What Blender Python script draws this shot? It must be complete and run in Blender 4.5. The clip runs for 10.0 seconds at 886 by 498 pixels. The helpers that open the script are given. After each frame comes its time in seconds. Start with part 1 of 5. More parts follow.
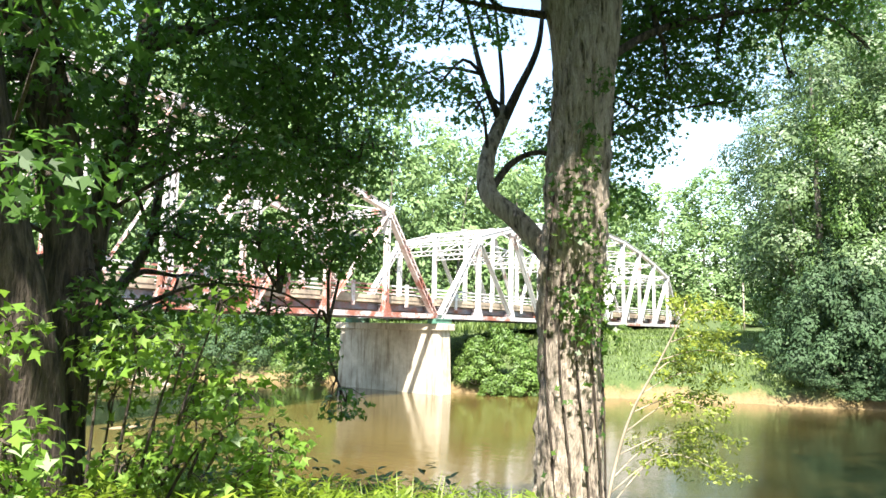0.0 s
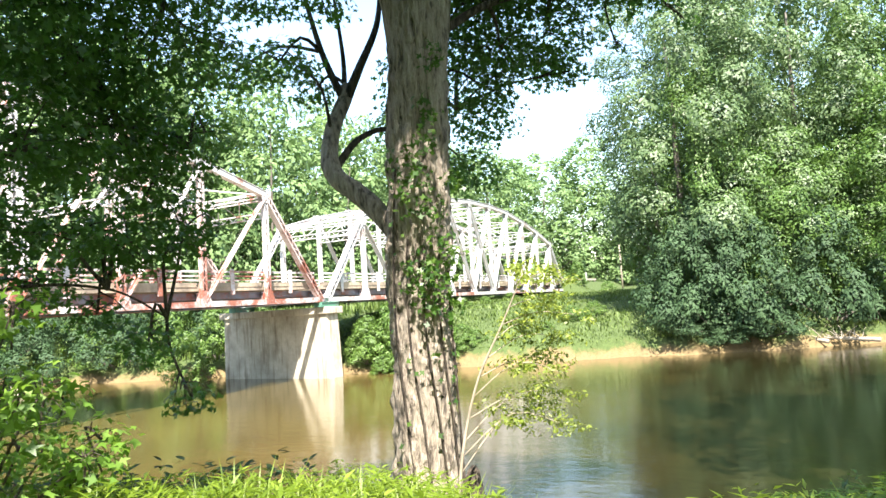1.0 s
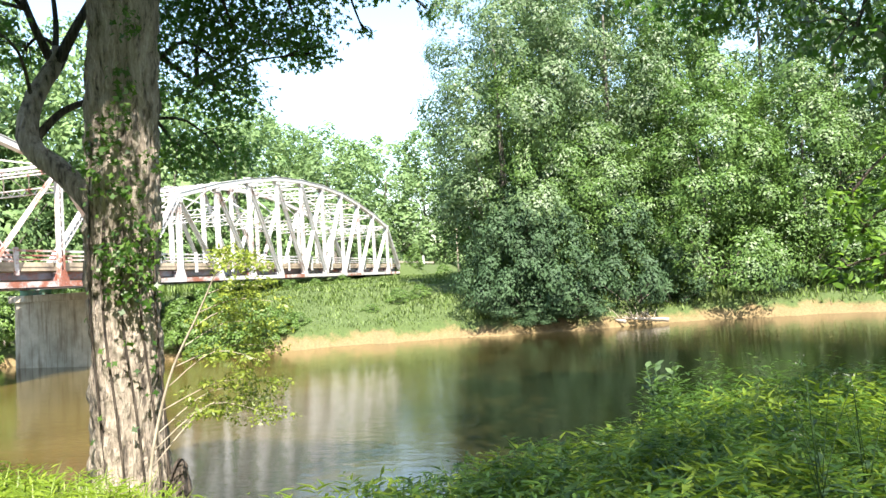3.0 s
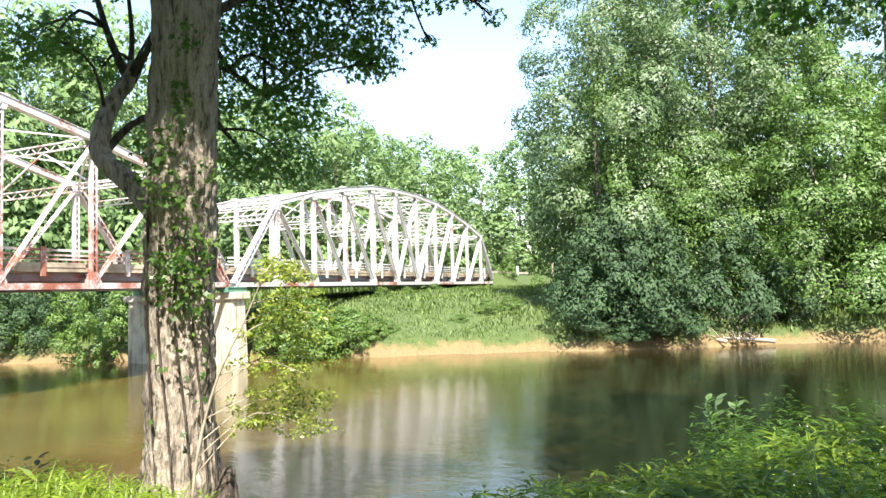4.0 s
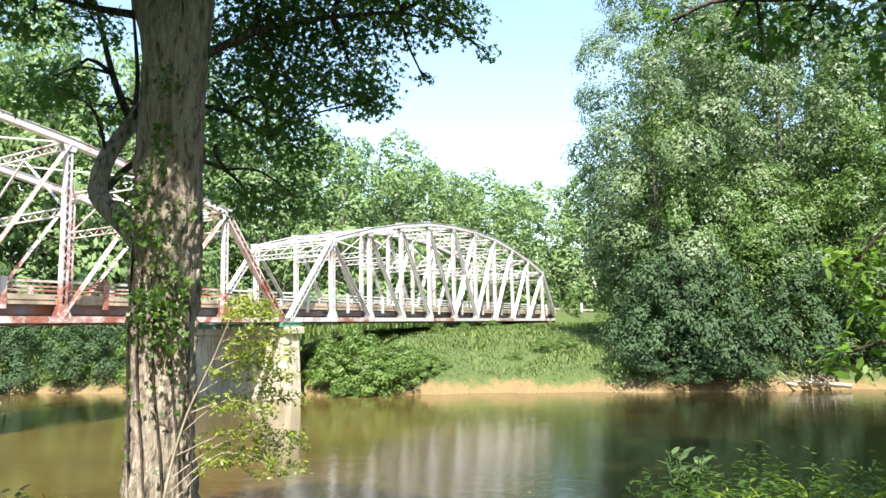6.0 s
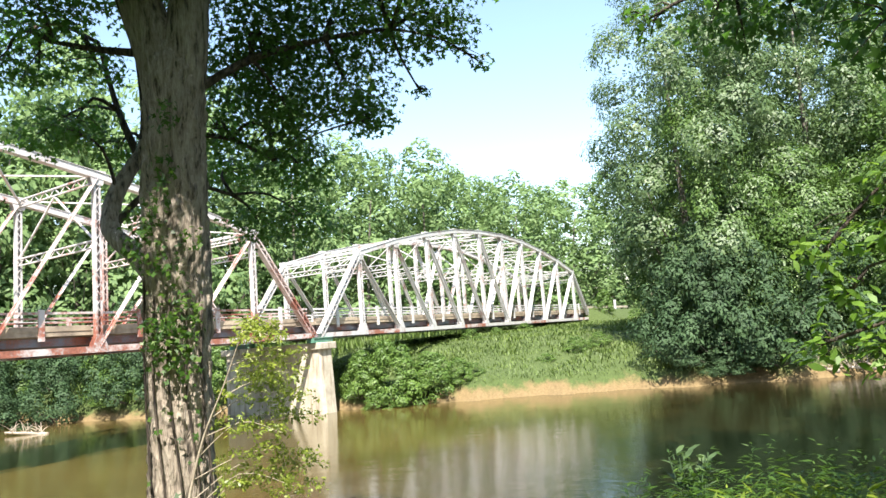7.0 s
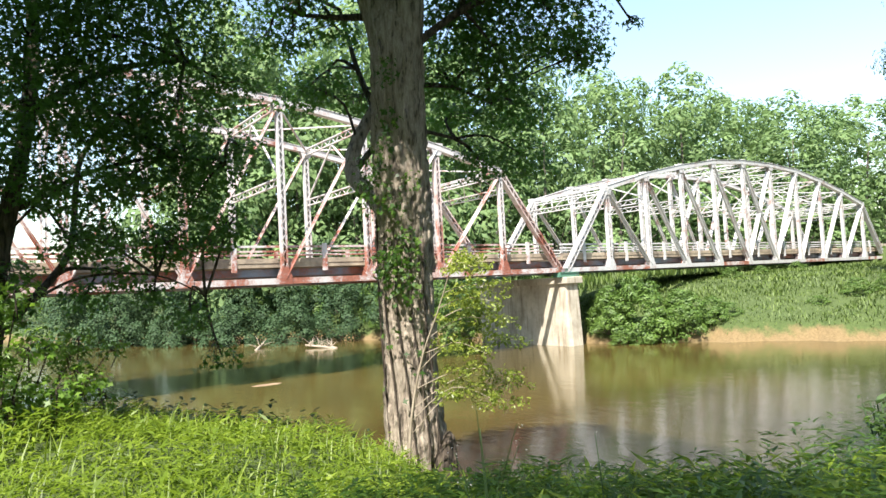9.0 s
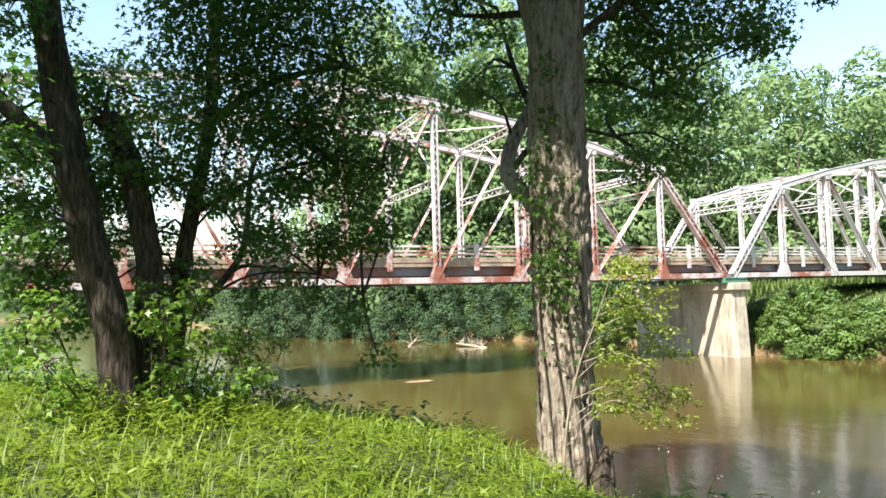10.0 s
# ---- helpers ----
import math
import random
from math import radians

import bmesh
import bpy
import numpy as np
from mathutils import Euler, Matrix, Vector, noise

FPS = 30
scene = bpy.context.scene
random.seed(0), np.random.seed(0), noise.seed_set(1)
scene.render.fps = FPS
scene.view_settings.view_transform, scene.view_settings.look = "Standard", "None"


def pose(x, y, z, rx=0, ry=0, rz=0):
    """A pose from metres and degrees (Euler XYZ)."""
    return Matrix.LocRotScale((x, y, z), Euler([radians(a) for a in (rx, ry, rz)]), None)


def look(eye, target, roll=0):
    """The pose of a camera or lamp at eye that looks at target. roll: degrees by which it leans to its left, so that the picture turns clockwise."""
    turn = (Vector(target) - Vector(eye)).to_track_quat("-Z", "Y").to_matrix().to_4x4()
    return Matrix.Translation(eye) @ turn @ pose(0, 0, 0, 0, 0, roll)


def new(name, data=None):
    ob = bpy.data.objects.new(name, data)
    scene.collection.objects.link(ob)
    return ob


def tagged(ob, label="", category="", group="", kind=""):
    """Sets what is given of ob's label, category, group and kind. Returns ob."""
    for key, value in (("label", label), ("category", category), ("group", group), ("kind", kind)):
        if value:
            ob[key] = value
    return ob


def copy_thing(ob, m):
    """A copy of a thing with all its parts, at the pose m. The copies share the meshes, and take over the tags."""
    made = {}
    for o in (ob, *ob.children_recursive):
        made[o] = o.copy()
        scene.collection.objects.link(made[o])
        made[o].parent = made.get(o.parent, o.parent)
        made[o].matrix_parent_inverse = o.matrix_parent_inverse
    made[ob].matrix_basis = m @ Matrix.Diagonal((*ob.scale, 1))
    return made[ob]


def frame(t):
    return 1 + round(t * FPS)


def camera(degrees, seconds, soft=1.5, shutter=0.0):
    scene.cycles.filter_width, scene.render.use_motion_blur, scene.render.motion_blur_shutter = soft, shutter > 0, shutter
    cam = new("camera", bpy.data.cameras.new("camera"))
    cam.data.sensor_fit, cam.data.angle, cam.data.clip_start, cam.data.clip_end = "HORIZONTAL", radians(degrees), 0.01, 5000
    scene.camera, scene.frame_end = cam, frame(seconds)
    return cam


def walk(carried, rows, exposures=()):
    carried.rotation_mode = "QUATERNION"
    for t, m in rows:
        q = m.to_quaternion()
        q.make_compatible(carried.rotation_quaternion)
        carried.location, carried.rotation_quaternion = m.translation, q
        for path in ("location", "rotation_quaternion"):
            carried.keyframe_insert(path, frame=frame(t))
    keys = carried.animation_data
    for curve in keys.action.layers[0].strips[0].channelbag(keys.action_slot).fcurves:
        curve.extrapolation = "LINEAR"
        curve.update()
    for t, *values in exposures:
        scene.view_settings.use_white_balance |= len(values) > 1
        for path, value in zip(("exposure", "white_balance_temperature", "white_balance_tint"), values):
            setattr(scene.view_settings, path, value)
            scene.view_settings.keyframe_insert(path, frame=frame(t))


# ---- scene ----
cam = camera(66.1, 10.0, soft=1.5)
PATH = [
    (0, (-40.103, -30.067, 4.782), (-38.511, -28.879, 5.011), 1.1),
    (0.5, (-40.054, -30.307, 4.742), (-38.414, -29.182, 4.95), -2.4),
    (1, (-39.755, -30.686, 4.752), (-37.991, -29.758, 4.911), -3.7),
    (1.5, (-39.47, -31.098, 4.685), (-37.547, -30.558, 4.777), -2.5),
    (2, (-39.344, -31.656, 4.698), (-37.436, -31.082, 4.875), -4.8),
    (2.5, (-39.146, -32.135, 4.714), (-37.204, -31.662, 4.795), -2.7),
    (3, (-38.858, -32.518, 4.694), (-36.931, -31.986, 4.773), -3.4),
    (3.2, (-38.768, -32.699, 4.714), (-36.898, -31.998, 4.821), -1.6),
    (4.3, (-38.189, -33.347, 4.769), (-36.398, -32.463, 4.887), -2.0),
    (4.5, (-38.197, -33.63, 4.799), (-36.484, -32.605, 4.91), -1.5),
    (5, (-37.99, -33.915, 4.839), (-36.325, -32.831, 5.069), -1.4),
    (5.2, (-37.968, -34.011, 4.81), (-36.23, -33.036, 4.974), 0.5),
    (6.3, (-37.364, -34.267, 4.769), (-35.643, -33.274, 5.003), -2.1),
    (6.5, (-37.381, -34.35, 4.774), (-35.658, -33.352, 4.964), -3.2),
    (7, (-37.316, -34.615, 4.806), (-35.636, -33.56, 5.058), -4.7),
    (7.5, (-37.19, -34.91, 4.836), (-35.526, -33.826, 5.074), -5.7),
    (8, (-37.317, -35.314, 4.747), (-35.828, -33.983, 4.853), -4.4),
    (8.5, (-37.306, -35.697, 4.676), (-35.979, -34.208, 4.829), -3.6),
    (9, (-37.145, -35.606, 4.71), (-35.97, -33.992, 4.825), -3.1),
    (9.5, (-37.131, -35.546, 4.727), (-36.134, -33.818, 4.859), -1.9),
    (10, (-37.05, -35.287, 4.782), (-36.256, -33.456, 4.915), -1.5),
]
walk(cam, [(t, look(eye, target, roll)) for t, eye, target, roll in PATH], exposures=[(0.0, 2.10), (2.5, 1.98), (5.0, 1.72), (7.5, 1.50), (10.0, 1.42)])
SKY_STRENGTH, SUN_STRENGTH = 0.125, 5.0

# ---- light: high summer sun from behind the camera's left, clear pale sky ----
SUN = Vector((-0.49, -0.31, 0.815)).normalized()
world = bpy.data.worlds.new("summer_sky")
scene.world = world
world.use_nodes = True
wn = world.node_tree.nodes
wl = world.node_tree.links
sky = wn.new("ShaderNodeTexSky")
sky.sky_type = "NISHITA"
sky.sun_disc = False
sky.sun_elevation = math.asin(SUN.z)
sky.sun_rotation = math.atan2(SUN.x, SUN.y)
sky.air_density = 1.4
sky.dust_density = 1.0
sky.ozone_density = 1.0
wn["Background"].inputs["Strength"].default_value = SKY_STRENGTH
wl.new(sky.outputs[0], wn["Background"].inputs["Color"])
lamp = bpy.data.lights.new("sun", "SUN")
lamp.energy = SUN_STRENGTH
lamp.angle = radians(0.6)
lamp.color = (1.0, 0.93, 0.86)
sun_ob = new("sun", lamp)
sun_ob.matrix_world = look(SUN * 200, (0, 0, 0))

RNG = np.random.default_rng(7)


# ---- materials ----
def nodes_of(name):
    m = bpy.data.materials.new(name)
    m.use_nodes = True
    return m, m.node_tree.nodes, m.node_tree.links, m.node_tree.nodes["Principled BSDF"]


def ramp(n, stops):
    r = n.new("ShaderNodeValToRGB")
    while len(r.color_ramp.elements) < len(stops):
        r.color_ramp.elements.new(0.5)
    for e, (p, c) in zip(r.color_ramp.elements, stops):
        e.position, e.color = p, (*c, 1)
    return r


def noise_node(n, l, scale, detail=6, rough=0.6, coords="Object", stretch=None):
    tc = n.new("ShaderNodeTexCoord")
    t = n.new("ShaderNodeTexNoise")
    t.inputs["Scale"].default_value, t.inputs["Detail"].default_value, t.inputs["Roughness"].default_value = scale, detail, rough
    if stretch:
        mp = n.new("ShaderNodeMapping")
        mp.inputs["Scale"].default_value = stretch
        l.new(tc.outputs[coords], mp.inputs[0])
        l.new(mp.outputs[0], t.inputs["Vector"])
    else:
        l.new(tc.outputs[coords], t.inputs["Vector"])
    return t


def bump(n, l, p, source, strength=0.3, distance=0.02):
    b = n.new("ShaderNodeBump")
    b.inputs["Strength"].default_value, b.inputs["Distance"].default_value = strength, distance
    l.new(source, b.inputs["Height"])
    l.new(b.outputs[0], p.inputs["Normal"])
    return b


def mix(n, l, fac, a, b):
    m = n.new("ShaderNodeMix")
    m.data_type = "RGBA"
    l.new(fac, m.inputs["Factor"])
    for sock, v in ((m.inputs["A"], a), (m.inputs["B"], b)):
        if isinstance(v, tuple):
            sock.default_value = (*v, 1)
        else:
            l.new(v, sock)
    return m.outputs["Result"]


def leaf_material(name, dark, mid, light, through_colour, share=0.35, gloss=0.45):
    """Leaves: each one its own green, light shines through them."""
    m, n, l, p = nodes_of(name)
    geo = n.new("ShaderNodeNewGeometry")
    r = ramp(n, [(0.0, dark), (0.5, mid), (1.0, light)])
    l.new(geo.outputs["Random Per Island"], r.inputs[0])
    t = noise_node(n, l, 0.35, 3)
    patch = ramp(n, [(0.35, (0.75, 0.78, 0.7)), (0.65, (1.12, 1.1, 1.0))])
    l.new(t.outputs["Fac"], patch.inputs[0])
    mul = n.new("ShaderNodeMix")
    mul.data_type, mul.blend_type = "RGBA", "MULTIPLY"
    mul.inputs["Factor"].default_value = 1.0
    l.new(r.outputs[0], mul.inputs["A"])
    l.new(patch.outputs[0], mul.inputs["B"])
    l.new(mul.outputs["Result"], p.inputs["Base Color"])
    p.inputs["Roughness"].default_value = gloss
    tr = n.new("ShaderNodeBsdfTranslucent")
    tr.inputs["Color"].default_value = (*through_colour, 1)
    ms = n.new("ShaderNodeMixShader")
    ms.inputs[0].default_value = share
    l.new(p.outputs[0], ms.inputs[1])
    l.new(tr.outputs[0], ms.inputs[2])
    l.new(ms.outputs[0], n["Material Output"].inputs["Surface"])
    return m


def steel_material(name, base, rust_low, rust_high, rust=(0.20, 0.065, 0.03), splash=0.0):
    """Old bridge paint that chalks and rusts in patches."""
    m, n, l, p = nodes_of(name)
    big = noise_node(n, l, 0.55, 8, 0.7)
    fine = noise_node(n, l, 9.0, 8, 0.7)
    mask = n.new("ShaderNodeMath")
    mask.operation = "MULTIPLY_ADD"
    mask.inputs[1].default_value = 0.35
    l.new(fine.outputs["Fac"], mask.inputs[0])
    l.new(big.outputs["Fac"], mask.inputs[2])
    geo = n.new("ShaderNodeTexCoord")
    sep = n.new("ShaderNodeSeparateXYZ")
    l.new(geo.outputs["Object"], sep.inputs[0])
    foot = n.new("ShaderNodeMapRange")
    foot.inputs["From Min"].default_value, foot.inputs["From Max"].default_value = 0.2, 4.5
    foot.inputs["To Min"].default_value, foot.inputs["To Max"].default_value = splash, 0.0
    l.new(sep.outputs["Z"], foot.inputs["Value"])
    more = n.new("ShaderNodeMath")
    l.new(mask.outputs[0], more.inputs[0])
    l.new(foot.outputs[0], more.inputs[1])
    mask = more
    edge = ramp(n, [(rust_low, (0, 0, 0)), (rust_high, (1, 1, 1))])
    l.new(mask.outputs[0], edge.inputs[0])
    grime = ramp(n, [(0.3, tuple(c * 0.8 for c in base)), (0.7, base)])
    l.new(fine.outputs["Fac"], grime.inputs[0])
    rusty = ramp(n, [(0.3, tuple(c * 0.6 for c in rust)), (0.7, tuple(min(1, c * 1.6) for c in rust))])
    l.new(fine.outputs["Fac"], rusty.inputs[0])
    l.new(mix(n, l, edge.outputs[0], grime.outputs[0], rusty.outputs[0]), p.inputs["Base Color"])
    p.inputs["Roughness"].default_value = 0.6
    bump(n, l, p, fine.outputs["Fac"], 0.25, 0.01)
    return m


def rough_material(name, low, high, scale, bump_scale, depth=0.02, roughness=0.9, stretch=None, strength=0.6):
    m, n, l, p = nodes_of(name)
    t = noise_node(n, l, scale, 8, 0.65, stretch=stretch)
    r = ramp(n, [(0.32, low), (0.68, high)])
    l.new(t.outputs["Fac"], r.inputs[0])
    l.new(r.outputs[0], p.inputs["Base Color"])
    p.inputs["Roughness"].default_value = roughness
    b = noise_node(n, l, bump_scale, 8, 0.7, stretch=stretch)
    bump(n, l, p, b.outputs["Fac"], strength, depth)
    return m


WHITE = steel_material("chalky_white_paint", (0.57, 0.565, 0.55), 0.72, 0.88)
WORN = steel_material("rust_streaked_white_paint", (0.60, 0.57, 0.55), 0.71, 0.82, (0.26, 0.10, 0.065), 0.10)
RUSTY = steel_material("rust_red_paint", (0.62, 0.53, 0.49), 0.66, 0.80, (0.24, 0.085, 0.055), 0.11)
GREEN_STEEL = steel_material("faded_green_paint", (0.10, 0.24, 0.17), 0.75, 0.9)
DARK_STEEL = steel_material("dark_floor_steel", (0.20, 0.22, 0.25), 0.6, 0.8)
def concrete_material():
    """Old board-marked concrete with rain streaks and brown stains."""
    m, n, l, p = nodes_of("weathered_concrete")
    t = noise_node(n, l, 0.9, 8, 0.65)
    base = ramp(n, [(0.32, (0.33, 0.29, 0.22)), (0.68, (0.56, 0.51, 0.40))])
    l.new(t.outputs["Fac"], base.inputs[0])
    streak = noise_node(n, l, 1.5, 6, 0.6, stretch=(2.2, 2.2, 0.22))
    cut = ramp(n, [(0.50, (0, 0, 0)), (0.68, (0.75, 0.75, 0.75))])
    l.new(streak.outputs["Fac"], cut.inputs[0])
    l.new(mix(n, l, cut.outputs[0], base.outputs[0], (0.17, 0.125, 0.08)), p.inputs["Base Color"])
    p.inputs["Roughness"].default_value = 0.9
    b = noise_node(n, l, 14.0, 8, 0.7)
    bump(n, l, p, b.outputs["Fac"], 0.6, 0.01)
    return m


CONCRETE = concrete_material()
SLAB = rough_material("patched_deck_concrete", (0.16, 0.13, 0.10), (0.46, 0.38, 0.27), 1.1, 14.0, 0.01)
ASPHALT = rough_material("grey_road_surface", (0.16, 0.15, 0.14), (0.26, 0.25, 0.23), 2.0, 60.0, 0.004)
def bark_material(name, crack, plate, ridge, fine=1.0):
    """Long shaggy plates of bark with dark cracks between them."""
    m, n, l, p = nodes_of(name)
    strips = noise_node(n, l, 5.0 * fine, 5, 0.62, stretch=(2.6, 2.6, 0.42))
    grain = noise_node(n, l, 22.0, 6, 0.7, stretch=(2.0, 2.0, 0.5))
    tone = ramp(n, [(0.30, crack), (0.39, tuple(0.55 * a + 0.45 * b for a, b in zip(crack, plate))), (0.46, plate), (0.62, ridge)])
    l.new(strips.outputs["Fac"], tone.inputs[0])
    shade = ramp(n, [(0.3, (0.62, 0.60, 0.58)), (0.7, (1.0, 1.0, 1.0))])
    l.new(grain.outputs["Fac"], shade.inputs[0])
    mul = n.new("ShaderNodeMix")
    mul.data_type, mul.blend_type = "RGBA", "MULTIPLY"
    mul.inputs["Factor"].default_value = 1.0
    l.new(tone.outputs[0], mul.inputs["A"])
    l.new(shade.outputs[0], mul.inputs["B"])
    l.new(mul.outputs["Result"], p.inputs["Base Color"])
    p.inputs["Roughness"].default_value = 0.9
    bump(n, l, p, strips.outputs["Fac"], 1.0, 0.14)
    return m


BARK = bark_material("grey_shaggy_bark", (0.035, 0.027, 0.020), (0.38, 0.32, 0.25), (0.54, 0.47, 0.375))
# furrowed bark; its dark tone also holds the shade on the left maple's stems
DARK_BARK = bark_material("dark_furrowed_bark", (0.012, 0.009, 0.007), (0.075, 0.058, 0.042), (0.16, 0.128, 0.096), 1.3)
FAR_BARK = rough_material("pale_far_bark", (0.07, 0.06, 0.045), (0.17, 0.15, 0.12), 2.0, 6.0, 0.03, stretch=(2, 2, 0.4))
CLAY = rough_material("bare_clay", (0.17, 0.12, 0.07), (0.30, 0.22, 0.135), 3.0, 20.0)
DRIFT = rough_material("bleached_driftwood", (0.22, 0.18, 0.13), (0.45, 0.39, 0.30), 4.0, 20.0, 0.01)

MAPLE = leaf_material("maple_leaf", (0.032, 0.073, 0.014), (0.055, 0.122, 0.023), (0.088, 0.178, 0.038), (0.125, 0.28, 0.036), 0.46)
# sunlight on the shoots and young elm is put into this lighter green
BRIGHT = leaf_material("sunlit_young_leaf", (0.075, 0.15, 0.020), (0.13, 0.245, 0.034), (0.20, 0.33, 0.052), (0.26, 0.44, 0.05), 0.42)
COTTON = leaf_material("cottonwood_leaf", (0.072, 0.122, 0.046), (0.098, 0.158, 0.060), (0.145, 0.208, 0.092), (0.130, 0.23, 0.06), 0.25, 0.5)
BOX = leaf_material("boxelder_leaf", (0.062, 0.120, 0.024), (0.086, 0.160, 0.032), (0.125, 0.208, 0.047), (0.135, 0.26, 0.04), 0.25, 0.5)
BUSH = leaf_material("bank_bush_leaf", (0.075, 0.140, 0.026), (0.108, 0.190, 0.036), (0.155, 0.245, 0.054), (0.165, 0.30, 0.045), 0.28, 0.55)
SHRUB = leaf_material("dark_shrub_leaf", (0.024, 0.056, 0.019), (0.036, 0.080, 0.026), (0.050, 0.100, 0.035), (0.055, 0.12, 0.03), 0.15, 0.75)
# paler than the nearer leaves: distance haze put into the colour
HAZY = leaf_material("hazy_wood_leaf", (0.115, 0.190, 0.070), (0.145, 0.232, 0.084), (0.185, 0.275, 0.105), (0.185, 0.30, 0.09), 0.3, 0.7)
IVY = leaf_material("creeper_leaf", (0.025, 0.064, 0.010), (0.048, 0.115, 0.017), (0.111, 0.187, 0.030), (0.111, 0.238, 0.025))
YELLOW = leaf_material("yellowing_small_leaf", (0.13, 0.18, 0.025), (0.20, 0.26, 0.04), (0.30, 0.35, 0.06), (0.32, 0.40, 0.06), 0.4)
GRASS = leaf_material("meadow_grass", (0.088, 0.142, 0.012), (0.150, 0.228, 0.020), (0.240, 0.320, 0.042), (0.265, 0.39, 0.032), 0.38, 0.5)
# darker than the grass, with the shade over the weeds put into the green
HERB = leaf_material("shaded_herb", (0.040, 0.090, 0.014), (0.066, 0.135, 0.020), (0.105, 0.185, 0.032), (0.13, 0.26, 0.03), 0.35, 0.45)
FAR_GRASS = leaf_material("bank_grass", (0.085, 0.136, 0.026), (0.112, 0.172, 0.033), (0.150, 0.210, 0.045), (0.160, 0.26, 0.05), 0.25, 0.6)
PETAL = rough_material("pale_flower", (0.32, 0.32, 0.28), (0.48, 0.47, 0.42), 20.0, 40.0)


def ground_material():
    m, n, l, p = nodes_of("grass_and_clay_ground")
    geo = n.new("ShaderNodeNewGeometry")
    sep = n.new("ShaderNodeSeparateXYZ")
    l.new(geo.outputs["Position"], sep.inputs[0])
    t = noise_node(n, l, 0.5, 8, 0.65)
    f = noise_node(n, l, 6.0, 8, 0.7)
    add = n.new("ShaderNodeMath")
    add.operation = "MULTIPLY_ADD"
    add.inputs[1].default_value = 2.4
    l.new(t.outputs["Fac"], add.inputs[0])
    l.new(sep.outputs["Z"], add.inputs[2])
    level = n.new("ShaderNodeMapRange")
    level.inputs["From Min"].default_value, level.inputs["From Max"].default_value = 1.6, 2.1
    l.new(add.outputs[0], level.inputs["Value"])
    clay = ramp(n, [(0.3, (0.115, 0.080, 0.034)), (0.7, (0.225, 0.160, 0.072))])
    l.new(f.outputs["Fac"], clay.inputs[0])
    turf = ramp(n, [(0.3, (0.035, 0.055, 0.012)), (0.7, (0.075, 0.110, 0.026))])
    l.new(f.outputs["Fac"], turf.inputs[0])
    l.new(mix(n, l, level.outputs[0], clay.outputs[0], turf.outputs[0]), p.inputs["Base Color"])
    p.inputs["Roughness"].default_value = 0.95
    bump(n, l, p, f.outputs["Fac"], 0.7, 0.06)
    return m


def water_material():
    """Silty water: glassy, darker towards low y, ruffled by the current in long patches."""
    m, n, l, p = nodes_of("silty_river_water")
    t = noise_node(n, l, 0.12, 4, 0.5)
    silt = ramp(n, [(0.35, (0.072, 0.053, 0.015)), (0.65, (0.102, 0.076, 0.022))])
    l.new(t.outputs["Fac"], silt.inputs[0])
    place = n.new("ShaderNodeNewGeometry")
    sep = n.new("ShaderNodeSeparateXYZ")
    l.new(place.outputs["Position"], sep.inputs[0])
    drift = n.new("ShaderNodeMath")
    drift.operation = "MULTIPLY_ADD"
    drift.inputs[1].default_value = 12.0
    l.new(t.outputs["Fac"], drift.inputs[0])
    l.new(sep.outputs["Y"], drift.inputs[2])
    # base colour goes from near black at low y to silt brown
    silt_share = n.new("ShaderNodeMapRange")
    silt_share.inputs["From Min"].default_value, silt_share.inputs["From Max"].default_value = -20.0, -8.0
    l.new(drift.outputs[0], silt_share.inputs["Value"])
    l.new(mix(n, l, silt_share.outputs[0], (0.014, 0.0125, 0.0045), silt.outputs[0]), p.inputs["Base Color"])
    p.inputs["Roughness"].default_value = 0.04
    p.inputs["IOR"].default_value = 1.75
    calm = noise_node(n, l, 1.6, 6, 0.6, stretch=(1.0, 0.5, 1.0))
    chop = noise_node(n, l, 5.0, 4, 0.6, stretch=(1.0, 0.45, 1.0))
    tc = n.new("ShaderNodeTexCoord")
    far = n.new("ShaderNodeMapping")
    far.inputs["Location"].default_value = (0.98, 2.33, 0)
    far.inputs["Scale"].default_value = (0.075, 0.092, 0)
    l.new(tc.outputs["Object"], far.inputs[0])
    away = n.new("ShaderNodeVectorMath")
    away.operation = "LENGTH"
    l.new(far.outputs[0], away.inputs[0])
    patch = noise_node(n, l, 0.22, 5, 0.6, stretch=(0.7, 1.3, 1.0))
    edge = n.new("ShaderNodeMath")
    edge.operation = "MULTIPLY_ADD"
    edge.inputs[1].default_value = 1.6
    l.new(patch.outputs["Fac"], edge.inputs[0])
    l.new(away.outputs["Value"], edge.inputs[2])
    level = n.new("ShaderNodeMapRange")
    level.inputs["From Min"].default_value, level.inputs["From Max"].default_value = 1.75, 1.15
    l.new(edge.outputs[0], level.inputs["Value"])
    power = n.new("ShaderNodeMath")
    power.operation = "MULTIPLY_ADD"
    power.inputs[1].default_value, power.inputs[2].default_value = 0.05, 0.012
    l.new(level.outputs[0], power.inputs[0])
    high = n.new("ShaderNodeMath")
    high.operation = "MULTIPLY"
    l.new(chop.outputs["Fac"], high.inputs[0])
    l.new(power.outputs[0], high.inputs[1])
    both = n.new("ShaderNodeMath")
    both.operation = "MULTIPLY_ADD"
    both.inputs[1].default_value = 0.12
    l.new(calm.outputs["Fac"], both.inputs[0])
    l.new(high.outputs[0], both.inputs[2])
    bump(n, l, p, both.outputs[0], 0.30, 0.4)
    return m


GROUND = ground_material()
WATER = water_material()


